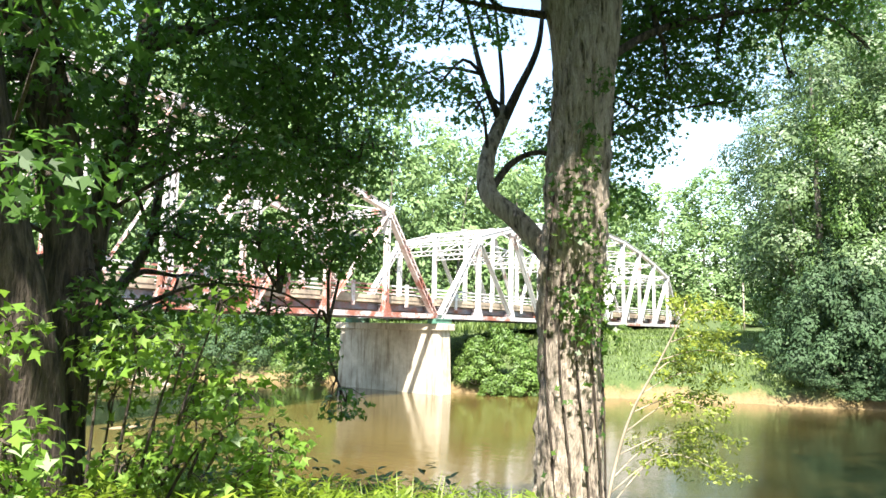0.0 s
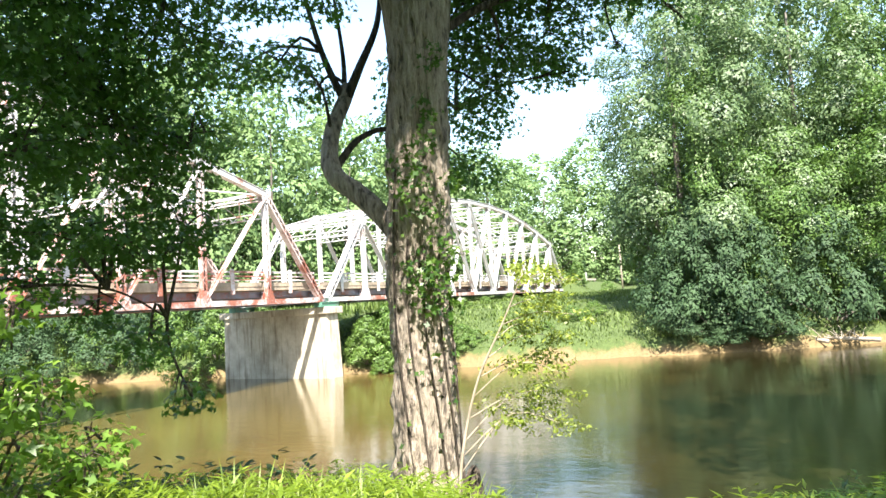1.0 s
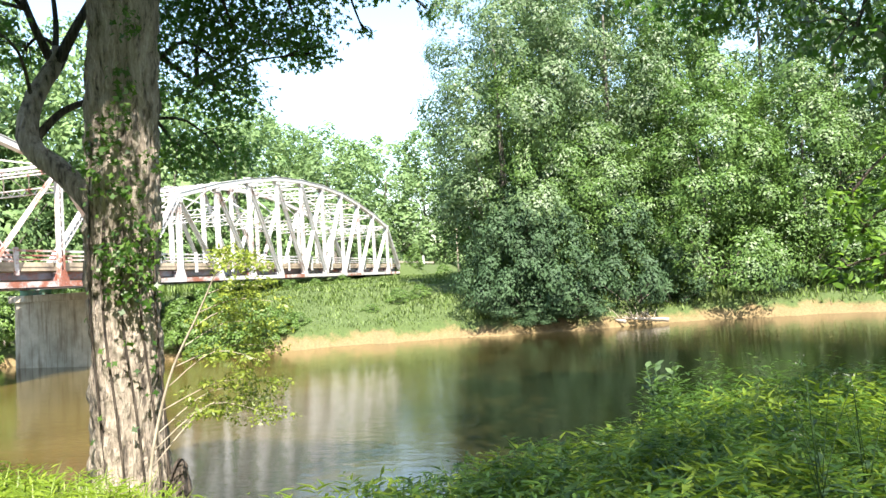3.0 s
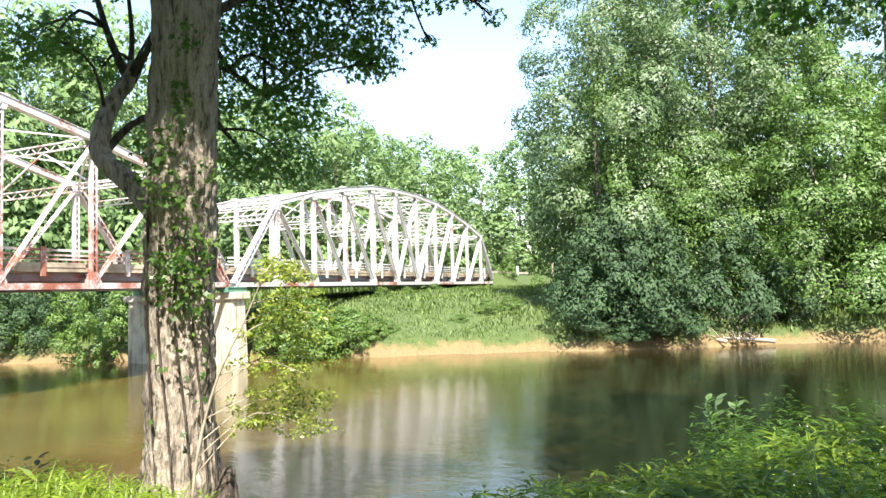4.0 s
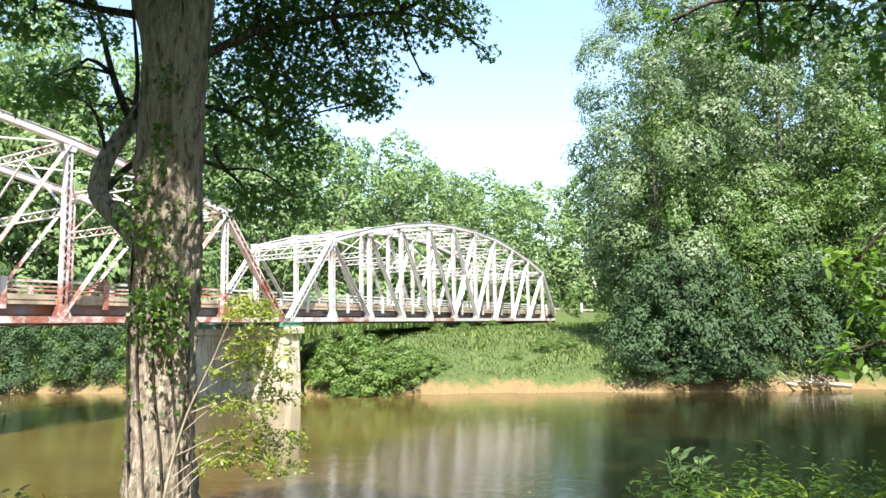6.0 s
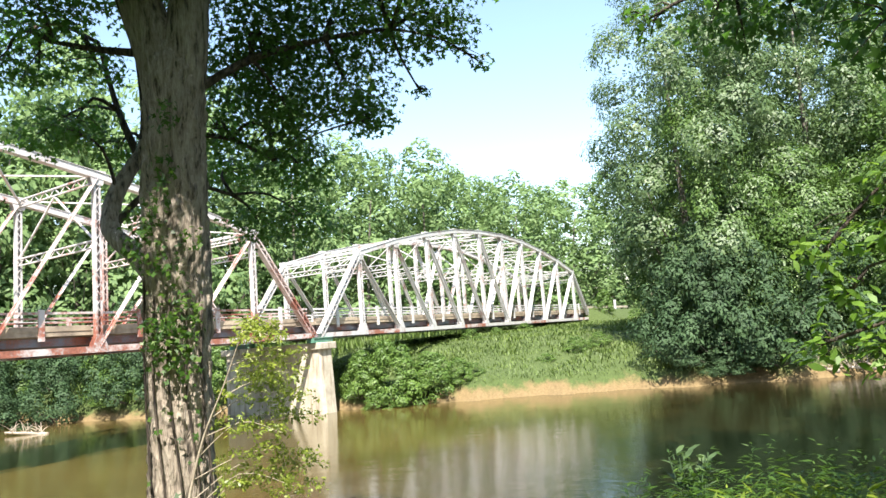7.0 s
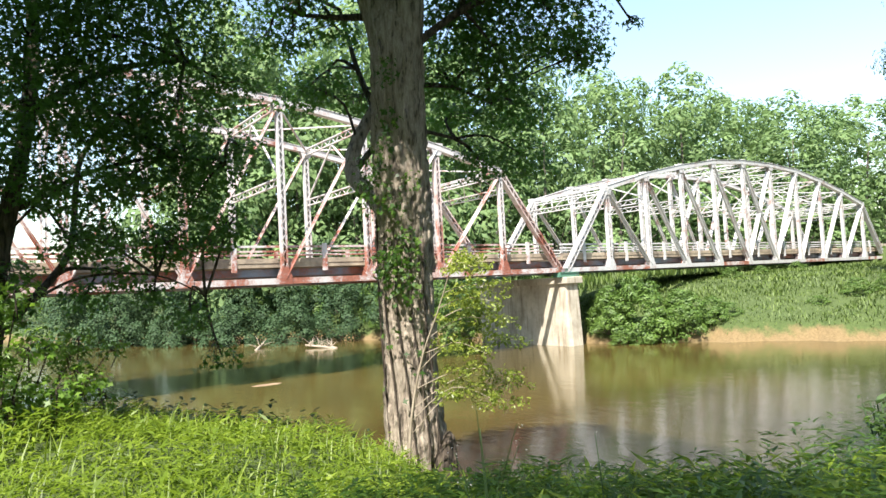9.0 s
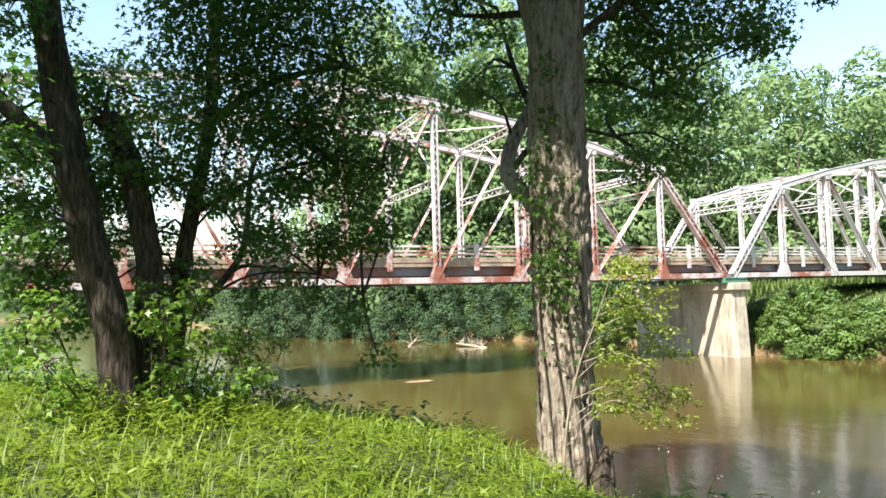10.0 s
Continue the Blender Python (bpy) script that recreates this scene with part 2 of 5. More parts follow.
# ---- mesh helpers ----
def mesh_from(name, verts, faces, material, smooth=False):
    me = bpy.data.meshes.new(name)
    me.from_pydata([tuple(v) for v in verts], [], faces)
    me.materials.append(material)
    if smooth:
        me.polygons.foreach_set("use_smooth", [True] * len(me.polygons))
    me.update()
    return me


def thing(name, label, category, place=(0, 0, 0), group="", kind=""):
    ob = new(name)
    ob.location = place
    ob.empty_display_size = 0.3
    return tagged(ob, label, category, group, kind)


def part(name, data, material, parent, label=""):
    """Links a bmesh or a mesh as one part of a thing, in the thing's own space."""
    if isinstance(data, bmesh.types.BMesh):
        me = bpy.data.meshes.new(name)
        data.to_mesh(me)
        data.free()
        data = me
    if not data.materials:
        data.materials.append(material)
    ob = new(name, data)
    ob.parent = parent
    return tagged(ob, label) if label else ob


def solo(name, data, material, label, category, kind="", group="", place=(0, 0, 0)):
    ob = part(name, data, material, None)
    ob.location = place
    return tagged(ob, label, category, group, kind)


def beam(bm, p, q, wide, deep, up=(0, 0, 1)):
    """A square bar from p to q: wide across, deep along up."""
    p, q = Vector(p), Vector(q)
    d = (q - p).normalized()
    side = d.cross(Vector(up))
    if side.length < 1e-4:
        side = d.cross(Vector((0, 1, 0)))
    side.normalize()
    top = side.cross(d)
    vs = [bm.verts.new(c + side * a * wide / 2 + top * b * deep / 2) for c in (p, q) for a, b in ((-1, -1), (1, -1), (1, 1), (-1, 1))]
    for f in ((3, 2, 1, 0), (4, 5, 6, 7), (0, 1, 5, 4), (1, 2, 6, 5), (2, 3, 7, 6), (3, 0, 4, 7)):
        bm.faces.new([vs[i] for i in f])


def block(bm, lo, hi):
    beam(bm, ((lo[0] + hi[0]) / 2, (lo[1] + hi[1]) / 2, lo[2]), ((lo[0] + hi[0]) / 2, (lo[1] + hi[1]) / 2, hi[2]), hi[0] - lo[0], hi[1] - lo[1], (0, 1, 0))


def tube(path, radii, sides=8, rough=0.0, ridge=0.0, seed=0):
    """Vertices and faces of a tapering round limb along a path; rough and ridge shape its bark."""
    path = [Vector(p) for p in path]
    verts, faces = [], []
    ahead = (path[1] - path[0]).normalized()
    side = ahead.orthogonal().normalized()
    for i, p in enumerate(path):
        d = (path[min(i + 1, len(path) - 1)] - path[max(i - 1, 0)]).normalized()
        side = (side - d * side.dot(d)).normalized()
        other = d.cross(side)
        for k in range(sides):
            a = 2 * math.pi * k / sides
            n = side * math.cos(a) + other * math.sin(a)
            r = radii[i]
            if rough:
                r += rough * noise.noise(p * 0.9 + n * 1.3 + Vector((seed, 0, 0)))
            if ridge:
                q = p + n * radii[i]
                r += ridge * (abs(noise.noise(Vector((q.x * 9, q.y * 9, q.z * 2.6)))) - 0.25) + ridge * 0.6 * noise.noise(Vector((q.x * 22, q.y * 22, q.z * 7)))
            verts.append(p + n * r)
        if i:
            b = (i - 1) * sides
            faces += [(b + k, b + (k + 1) % sides, b + sides + (k + 1) % sides, b + sides + k) for k in range(sides)]
    faces.append(tuple(range(sides - 1, -1, -1)))
    faces.append(tuple(range(len(verts) - sides, len(verts))))
    return verts, faces


def bend(points, n):
    """A smooth path of n points through a few given ones."""
    pts = np.array(points, float)
    t = np.linspace(0, len(pts) - 1, n)
    out = []
    for s in t:
        i = min(int(s), len(pts) - 2)
        u = s - i
        p0, p1, p2, p3 = pts[max(i - 1, 0)], pts[i], pts[i + 1], pts[min(i + 2, len(pts) - 1)]
        out.append(0.5 * (2 * p1 + (p2 - p0) * u + (2 * p0 - 5 * p1 + 4 * p2 - p3) * u * u + (3 * p1 - p0 - 3 * p2 + p3) * u**3))
    return [Vector(o) for o in out]


def joined(pieces):
    verts, faces = [], []
    for v, f in pieces:
        b = len(verts)
        verts += v
        faces += [tuple(i + b for i in face) for face in f]
    return verts, faces


SHAPES = {
    "spray": ([(-0.5, 0, 0), (-0.05, -0.24, 0.08), (0.55, 0.05, -0.06), (0.12, 0.28, 0.06)], [(0, 1, 2, 3)]),
    "maple": ([(-0.45, 0, 0), (-0.24, -0.17, 0.03), (0.05, -0.52, -0.06), (0.10, -0.13, 0.03), (0.62, 0, -0.1), (0.10, 0.13, 0.03), (0.05, 0.52, -0.06), (-0.24, 0.17, 0.03)], [(0, 1, 2, 3, 4, 5, 6, 7)]),
    "oval": ([(0, 0, 0), (0.35, -0.22, 0.04), (0.75, -0.16, 0.02), (1.0, 0, -0.08), (0.75, 0.16, 0.02), (0.35, 0.22, 0.04)], [(0, 1, 2, 3, 4, 5)]),
    "lance": ([(0, 0, 0), (0.35, -0.11, 0.02), (1.0, 0, -0.16), (0.35, 0.11, 0.02)], [(0, 1, 2, 3)]),
    "blade": ([(0, -0.018, 0), (0, 0.018, 0), (0.55, 0.014, 0.0), (0.55, -0.014, 0.0), (1.0, 0, -0.22)], [(0, 3, 2, 1), (3, 4, 2)]),
}


def unit(a):
    return a / np.maximum(np.linalg.norm(a, axis=1, keepdims=True), 1e-6)


def leaf_cloud(name, centres, normals, sizes, shape, material, axes=None):
    """Many leaves as one mesh: each lies at its centre, square to its normal."""
    pts, polys = SHAPES[shape]
    n, k = len(centres), len(pts)
    normals = unit(np.asarray(normals, float))
    a = np.asarray(axes, float) if axes is not None else RNG.normal(size=(n, 3))
    if axes is None:
        a = a - normals * (a * normals).sum(1, keepdims=True)
        a = unit(a)
    else:
        a = unit(a)
        normals = unit(normals - a * (a * normals).sum(1, keepdims=True))
    b = np.cross(normals, a)
    p = np.array(pts)
    s = np.asarray(sizes, float)[:, None, None]
    co = np.asarray(centres)[:, None, :] + s * (p[None, :, 0, None] * a[:, None] + p[None, :, 1, None] * b[:, None] + p[None, :, 2, None] * normals[:, None])
    me = bpy.data.meshes.new(name)
    me.vertices.add(n * k)
    me.vertices.foreach_set("co", co.astype(np.float32).ravel())
    flat = np.concatenate([np.array(f) for f in polys])
    totals = np.array([len(f) for f in polys])
    loops = (np.arange(n)[:, None] * k + flat[None]).ravel()
    me.loops.add(len(loops))
    me.loops.foreach_set("vertex_index", loops.astype(np.int32))
    tot = np.tile(totals, n)
    me.polygons.add(len(tot))
    me.polygons.foreach_set("loop_start", np.r_[0, np.cumsum(tot)[:-1]].astype(np.int32))
    me.polygons.foreach_set("loop_total", tot.astype(np.int32))
    me.materials.append(material)
    me.update(calc_edges=True)
    return me


def clump_leaves(clumps, per, up=0.45, flat=0.7, drop=0.0):
    """Leaf places and normals for clumps of (x, y, z, radius); per: leaves for a clump of one metre's radius."""
    cs, ns = [], []
    for x, y, z, r in clumps:
        m = max(6, int(per * r**2.3))
        d = unit(RNG.normal(size=(m, 3)))
        rad = r * RNG.uniform(0.15, 1.0, (m, 1)) ** 0.45 * RNG.uniform(0.8, 1.25, (m, 1))
        c = d * rad * (1, 1, flat)
        c[:, 2] -= drop * (c[:, 0] ** 2 + c[:, 1] ** 2) / max(r, 0.1)
        cs.append(c + (x, y, z))
        ns.append(d * 0.55 + (0, 0, up) + RNG.normal(size=(m, 3)) * 0.45)
    return np.concatenate(cs), np.concatenate(ns)


# ---- the lie of the land ----
NEAR_Y = (-900, -200, -60, -45, -36, -33.5, -31, -29.3, -27.5, -25.5, -22, -18, -14, -8, 0, 10, 30, 60, 200, 260, 400, 900)
NEAR_X = (-40, -32, -26.5, -25.5, -25.3, -26.0, -28.4, -29.6, -29.3, -28.4, -30.2, -33.3, -36.5, -40, -43, -46, -50, -60, -90, -170, -480, -1100)
FAR_Y = (-900, -200, -80, -53, -37, -28, -17, -6, 0, 10, 20, 30, 40, 60, 200, 260, 400, 900)
FAR_X = (60, 30, 24, 20.8, 18.8, 13.2, 9.8, 4.6, 1.6, 1.2, -2.5, -5.5, -11, -22, -50, -110, -400, -1000)


def land(x, y):
    """Height of the ground over the river's level."""
    x, y = np.asarray(x, float), np.asarray(y, float)
    wob = 0.35 * np.sin(y * 0.9) + 0.25 * np.sin(y * 2.3 + 1.0) + 0.12 * np.sin(y * 5.1)
    d1 = (np.interp(y, NEAR_Y, NEAR_X) + wob * 0.5 - x) * 0.86
    d2 = (x - np.interp(y, FAR_Y, FAR_X) - wob) * 0.9
    near = np.interp(d1, (-8, 0, 1, 2.5, 4.5, 8, 14, 60, 400), (-2.5, 0, 0.75, 1.85, 2.65, 3.1, 3.2, 4.0, 9))
    far = np.interp(d2, (-8, 0, 0.5, 0.9, 1.6, 5, 12, 20, 50, 70, 120, 300), (-2.5, 0, 0.22, 1.1, 1.35, 2.2, 3.9, 4.5, 4.9, 5.6, 9, 22))
    lumps = 0.10 * np.sin(x * 1.3 + y * 0.7) * np.sin(y * 1.1 - x * 0.4) + 0.06 * np.sin(x * 3.1) * np.sin(y * 2.7)
    z = np.maximum(near, far)
    z = z + lumps * np.clip(z, 0, 1)
    road = 6.7 - np.maximum(0, np.abs(y - 4.1) - 4.8) * 0.55
    east = np.where(x > 54.6, road, -9)
    west = np.where(x < -59.2, road, -9)
    return np.maximum(z, np.maximum(east, west))


def spaced(lo, hi, step, reach):
    mid = list(np.arange(lo, hi, step))
    d, a, b = step, [], []
    p = lo
    while p > -reach:
        d *= 1.28
        p -= d
        a.append(p)
    d, p = step, mid[-1]
    while p < reach:
        d *= 1.28
        p += d
        b.append(p)
    return np.array(a[::-1] + mid + b)


gx, gy = spaced(-48, 66, 0.6, 2500), spaced(-62, 60, 0.6, 2500)
GX, GY = np.meshgrid(gx, gy)
GZ = land(GX, GY)
gv = np.stack([GX, GY, GZ], -1).reshape(-1, 3)
w = len(gx)
gf = [(j * w + i, j * w + i + 1, (j + 1) * w + i + 1, (j + 1) * w + i) for j in range(len(gy) - 1) for i in range(w - 1)]
solo("ground", mesh_from("ground", gv, gf, GROUND, True), GROUND, "grassy river banks with bare clay edges", "ground", "structure")
wv = [(-2400, -2400, 0), (2400, -2400, 0), (2400, 2400, 0), (-2400, 2400, 0)]
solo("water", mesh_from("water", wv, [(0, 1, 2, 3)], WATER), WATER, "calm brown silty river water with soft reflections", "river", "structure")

# ---- the bridge: two polygon-chord through trusses, concrete pier ----
WIDE = 8.25
LOW = 5.58


def laced_post(p, q, wide, deep, lace=0.42):
    """A built-up steel post: two flanged channels joined by zigzag lacing."""
    bm = bmesh.new()
    p, q = Vector(p), Vector(q)
    d = (q - p).normalized()
    out = Vector((0, 1, 0))
    side = d.cross(out).normalized()
    for s in (-1, 1):
        o = side * s * wide / 2
        beam(bm, p + o, q + o, 0.035, deep, out)
        for e in (-1, 1):
            f = o + out * e * deep / 2 - side * s * 0.04
            beam(bm, p + f, q + f, 0.11, 0.025, out)
    length = (q - p).length
    count = max(2, int(length / lace))
    for e in (-1, 1):
        for i in range(count):
            s = 1 if i % 2 else -1
            a = p + d * (length * i / count) + side * s * wide * 0.45 + out * e * (deep / 2 + 0.015)
            b = p + d * (length * (i + 1) / count) - side * s * wide * 0.45 + out * e * (deep / 2 + 0.015)
            beam(bm, a, b, 0.055, 0.012, out)
    return bm


def lattice_strut(p, q, deep, bays, thick=0.07):
    """A light lattice girder between the two trusses."""
    bm = bmesh.new()
    p, q = Vector(p), Vector(q)
    up = Vector((0, 0, deep / 2))
    for s in (-1, 1):
        beam(bm, p + up * s, q + up * s, 0.14, thick)
    for i in range(bays):
        s = 1 if i % 2 else -1
        beam(bm, p.lerp(q, i / bays) + up * s, p.lerp(q, (i + 1) / bays) - up * s, 0.03, 0.05)
    return bm


def gusset(bm, x, y, z, wide, high, drop):
    """A riveted plate with clipped corners on both faces of a joint."""
    for e in (-1, 1):
        yy = y + e * 0.17
        ring = [(-wide / 2, drop), (-wide * 0.3, drop - high), (wide * 0.3, drop - high), (wide / 2, drop), (wide / 2, drop + high * 0.35), (-wide / 2, drop + high * 0.35)]
        a = [bm.verts.new((x + u, yy, z + v)) for u, v in ring]
        b = [bm.verts.new((x + u, yy + e * 0.016, z + v)) for u, v in ring]
        bm.faces.new(a)
        bm.faces.new(b[::-1])
        for i in range(6):
            j = (i + 1) % 6
            bm.faces.new((a[i], b[i], b[j], a[j]))


def one(build, *args):
    bm = bmesh.new()
    build(bm, *args)
    return bm


def truss_span(label, start, step, heights, paint, post_paint, diagonal_paint, chord_paint):
    """One span from its pin at start; step: signed panel length; heights: top chord over the bottom chord, node by node."""
    n = len(heights) - 1
    span = thing("bridge_span", label, "bridge", (start, 0, LOW), "spans of the bridge")
    X = lambda i: step * i
    for y in (0.0, WIDE):
        for i in range(n):
            part("bottom_chord", one(beam, (X(i), y, 0), (X(i + 1), y, 0), 0.34, 0.33), chord_paint[i % len(chord_paint)], span)
            top = (Vector((X(i), y, heights[i])), Vector((X(i + 1), y, heights[i + 1])))
            if 0 < i < n - 1:
                bm = bmesh.new()
                beam(bm, *top, 0.42, 0.36)
                off = Vector((0, 0, 0.195))
                beam(bm, top[0] + off, top[1] + off, 0.5, 0.03)
                part("top_chord", bm, paint, span)
            else:
                lo, hi = (top if i == 0 else top[::-1])
                bm = laced_post(lo, hi, 0.40, 0.40, 0.5)
                part("end_post", bm, diagonal_paint[1] if i == 0 else paint, span)
        for i in range(1, n):
            part("vertical_post", laced_post((X(i), y, 0.1), (X(i), y, heights[i] - 0.1), 0.34, 0.26), post_paint[i % len(post_paint)], span)
            bm = bmesh.new()
            gusset(bm, X(i), y, heights[i], 0.95, 0.6, 0.05)
            part("gusset_plate", bm, paint, span)
            bm = bmesh.new()
            ring = [(-0.38, -0.17), (0.38, -0.17), (0.38, 0.22), (0.16, 0.75), (-0.16, 0.75), (-0.38, 0.22)]
            for e in (-1, 1):
                a = [bm.verts.new((X(i) + u, y + e * 0.19, v)) for u, v in ring]
                b = [bm.verts.new((X(i) + u, y + e * 0.205, v)) for u, v in ring]
                bm.faces.new(a)
                bm.faces.new(b[::-1])
                for k in range(6):
                    bm.faces.new((a[k], b[k], b[(k + 1) % 6], a[(k + 1) % 6]))
            part("foot_plate", bm, post_paint[(i + 1) % len(post_paint)], span)
        half = n / 2
        for i in range(1, n - 1):
            mats = diagonal_paint[i % len(diagonal_paint)]
            if i + 0.5 < half - 0.1:
                ends = [((X(i), y, heights[i] - 0.2), (X(i + 1), y, 0.1))]
            elif i + 0.5 > half + 0.1:
                ends = [((X(i + 1), y, heights[i + 1] - 0.2), (X(i), y, 0.1))]
            else:
                ends = [((X(i), y - 0.05, heights[i] - 0.2), (X(i + 1), y - 0.05, 0.1)), ((X(i + 1), y + 0.05, heights[i + 1] - 0.2), (X(i), y + 0.05, 0.1))]
            for a, b in ends:
                bm = bmesh.new()
                for e in (-0.1, 0.1):
                    beam(bm, (a[0], a[1] + e, a[2]), (b[0], b[1] + e, b[2]), 0.035, 0.26, (0, 1, 0))
                beam(bm, a, b, 0.20, 0.03, (0, 1, 0))
                part("diagonal", bm, mats, span)
    for i in range(1, n):
        h = heights[i]
        part("top_strut", lattice_strut((X(i), 0.2, h - 0.15), (X(i), WIDE - 0.2, h - 0.15), 0.42, 14), paint, span)
        if 2 <= i <= n - 2:
            part("sway_strut", lattice_strut((X(i), 0.2, 5.6), (X(i), WIDE - 0.2, 5.6), 0.40, 14), post_paint[i % len(post_paint)], span)
            for s in (0, 1):
                a = (X(i), 0.25 if s else WIDE - 0.25, 5.85)
                b = (X(i), WIDE / 2, h - 0.4)
                part("sway_brace", one(beam, a, b, 0.09, 0.09), paint, span)
        if i < n - 1:
            g = heights[i + 1]
            part("lateral_brace", one(beam, (X(i), 0.2, h), (X(i + 1), WIDE - 0.2, g), 0.12, 0.08), paint, span)
            part("lateral_brace", one(beam, (X(i), WIDE - 0.2, h - 0.1), (X(i + 1), 0.2, g - 0.1), 0.12, 0.08), paint, span)
    for i, j in ((1, 0), (n - 1, n)):
        for k, f in enumerate((1.0, 0.83)):
            x = X(i) + (X(j) - X(i)) * (1 - f)
            z = heights[i] * f
            part("portal_strut", lattice_strut((x, 0.2, z), (x, WIDE - 0.2, z), 0.34, 18), paint, span)
        bm = bmesh.new()
        x2 = X(i) + (X(j) - X(i)) * 0.17
        for k in range(8):
            a, b = (X(i), heights[i]), (x2, heights[i] * 0.83)
            if k % 2:
                a, b = b, a
            beam(bm, (a[0], 0.2 + (WIDE - 0.4) * k / 8, a[1]), (b[0], 0.2 + (WIDE - 0.4) * (k + 1) / 8, b[1]), 0.06, 0.05)
        part("portal_lattice", bm, paint, span)
    for i in range(n + 1):
        bm = bmesh.new()
        x = X(min(max(i, 0.06), n - 0.06))
        beam(bm, (x, 0.18, 0.25), (x, WIDE - 0.18, 0.25), 0.02, 0.75)
        beam(bm, (x, 0.18, 0.64), (x, WIDE - 0.18, 0.64), 0.26, 0.03)
        beam(bm, (x, 0.18, -0.12), (x, WIDE - 0.18, -0.12), 0.26, 0.03)
        part("floor_beam", bm, DARK_STEEL, span)
    for k in range(6):
        y = 0.75 + (WIDE - 1.5) * k / 5
        part("stringer", one(beam, (X(0), y, 0.5), (X(n), y, 0.5), 0.18, 0.42), DARK_STEEL, span)
    bm = bmesh.new()
    block(bm, (min(X(0), X(n)), 0.42, 0.78), (max(X(0), X(n)), WIDE - 0.42, 1.02))
    part("deck_slab", bm, SLAB, span, "stained concrete deck slab")
    for y in (0.55, WIDE - 0.55):
        for i in range(n):
            bm = bmesh.new()
            x1, x2 = sorted((X(i) + step * 0.03, X(i + 1) - step * 0.03))
            block(bm, (x1, y - 0.16, 1.02), (x2, y + 0.16, 1.28))
            part("kerb", bm, SLAB, span)
        yr = y + (-0.05 if y < 1 else 0.05)
        for i in range(n):
            for k, (z, d) in enumerate(((1.95, 0.12), (1.68, 0.10), (1.46, 0.08))):
                part("rail", one(beam, (X(i), yr, z), (X(i + 1), yr, z), 0.09, d), (post_paint[0], diagonal_paint[1], post_paint[-1])[k], span)
            xm = X(i) + step / 2
            bm = bmesh.new()
            beam(bm, (xm, yr - 0.09, 0.55), (xm, yr - 0.09, 2.12), 0.30, 0.09, (0, 1, 0))
            beam(bm, (xm, yr - 0.02, 0.60), (xm, yr - 0.02, 2.08), 0.10, 0.14, (0, 1, 0))
            part("rail_post", bm, post_paint[1], span)
    return span


UP2 = [0, 6.35, 7.65, 8.65, 9.4, 9.7]
UP1 = [0, 7.0, 8.3, 9.3, 10.1, 10.5]
truss_span("white-painted steel through-truss bridge span with curved top chord", 0.0, 5.0, UP2 + UP2[::-1], WHITE, (WHITE, WHITE), (WHITE, WHITE), (WHITE, WORN, WHITE))
truss_span("rust-streaked white steel through-truss span over the river", -0.72, -5.35, UP1 + UP1[::-1], WORN, (WORN, WORN, RUSTY), (RUSTY, RUSTY, WORN), (WORN, WORN, RUSTY, WORN))

pier = thing("bridge_pier", "weathered concrete bridge pier with battered nose", "pier", (0, 0, 0))
bm = bmesh.new()
rings = []
for z, e in ((-2.6, 0.16), (0.0, 0.10), (4.55, 0.0)):
    ring = []
    for x, y in ((-0.62 - e, -0.35 - e), (-0.45, -0.5 - 2 * e), (0.55, -0.5 - 2 * e), (0.72 + e, -0.35 - e), (0.72 + e, 9.4 + e), (0.3, 9.9 + e), (-0.3, 9.9 + e), (-0.62 - e, 9.4 + e)):
        ring.append(bm.verts.new((x, y, z)))
    rings.append(ring)
for a, b in zip(rings, rings[1:]):
    for i in range(8):
        bm.faces.new((a[i], a[(i + 1) % 8], b[(i + 1) % 8], b[i]))
bm.faces.new(rings[0][::-1])
bm.faces.new(rings[-1])
part("shaft", bm, CONCRETE, pier)
bm = bmesh.new()
block(bm, (-0.8, -0.72, 4.553), (0.92, 9.95, 5.05))
bmesh.ops.bevel(bm, geom=bm.edges[:], offset=0.04, segments=1, affect="EDGES")
part("cap", bm, CONCRETE, pier)
for y in (0.0, WIDE):
    bm = bmesh.new()
    block(bm, (-1.05, y - 0.34, 5.053), (0.95, y + 0.34, 5.36))
    block(bm, (-1.0, y - 0.40, 5.36), (0.9, y + 0.40, 5.41))
    part("bearing_plate", bm, GREEN_STEEL, pier, "faded green steel bearing plate")
for x, name in ((55.9, "abutment"), (-60.6, "abutment")):
    bm = bmesh.new()
    block(bm, (x - 1.2, -1.2, 2.0), (x + 1.2, 9.4, 5.3))
    block(bm, (x + (0.0 if x > 0 else -1.2), -1.2, 5.3), (x + (1.2 if x > 0 else 0.0), 9.4, 6.5))
    solo("abutment", bm, CONCRETE, "stained concrete bridge abutment in the bank", "abutment", "structure")
for x1, x2 in ((55.1, 260.0), (-300.0, -59.7)):
    bm = bmesh.new()
    block(bm, (x1, 0.9, 6.3), (x2, 7.3, 6.76))
    solo("road", bm, ASPHALT, "pale grey road leading off the bridge", "road", "structure")
guard = thing("guard_rail", "pale steel guard rail beside the approach road", "guard rail", (55.6, 0.3, 6.5))
part("rail", one(beam, (0, 0, 0.62), (18, 0, 0.62), 0.06, 0.31), CONCRETE, guard)
for i in range(7):
    part("post", one(beam, (0.2 + i * 2.9, 0.12, -0.4), (0.2 + i * 2.9, 0.12, 0.8), 0.15, 0.15, (0, 1, 0)), DRIFT, guard)
marker = thing("marker_post", "white road marker post on the approach", "post", (66.0, -0.2, 6.2))
bm = bmesh.new()
beam(bm, (0, 0, 0), (0, 0, 1.95), 0.32, 0.3, (0, 1, 0))
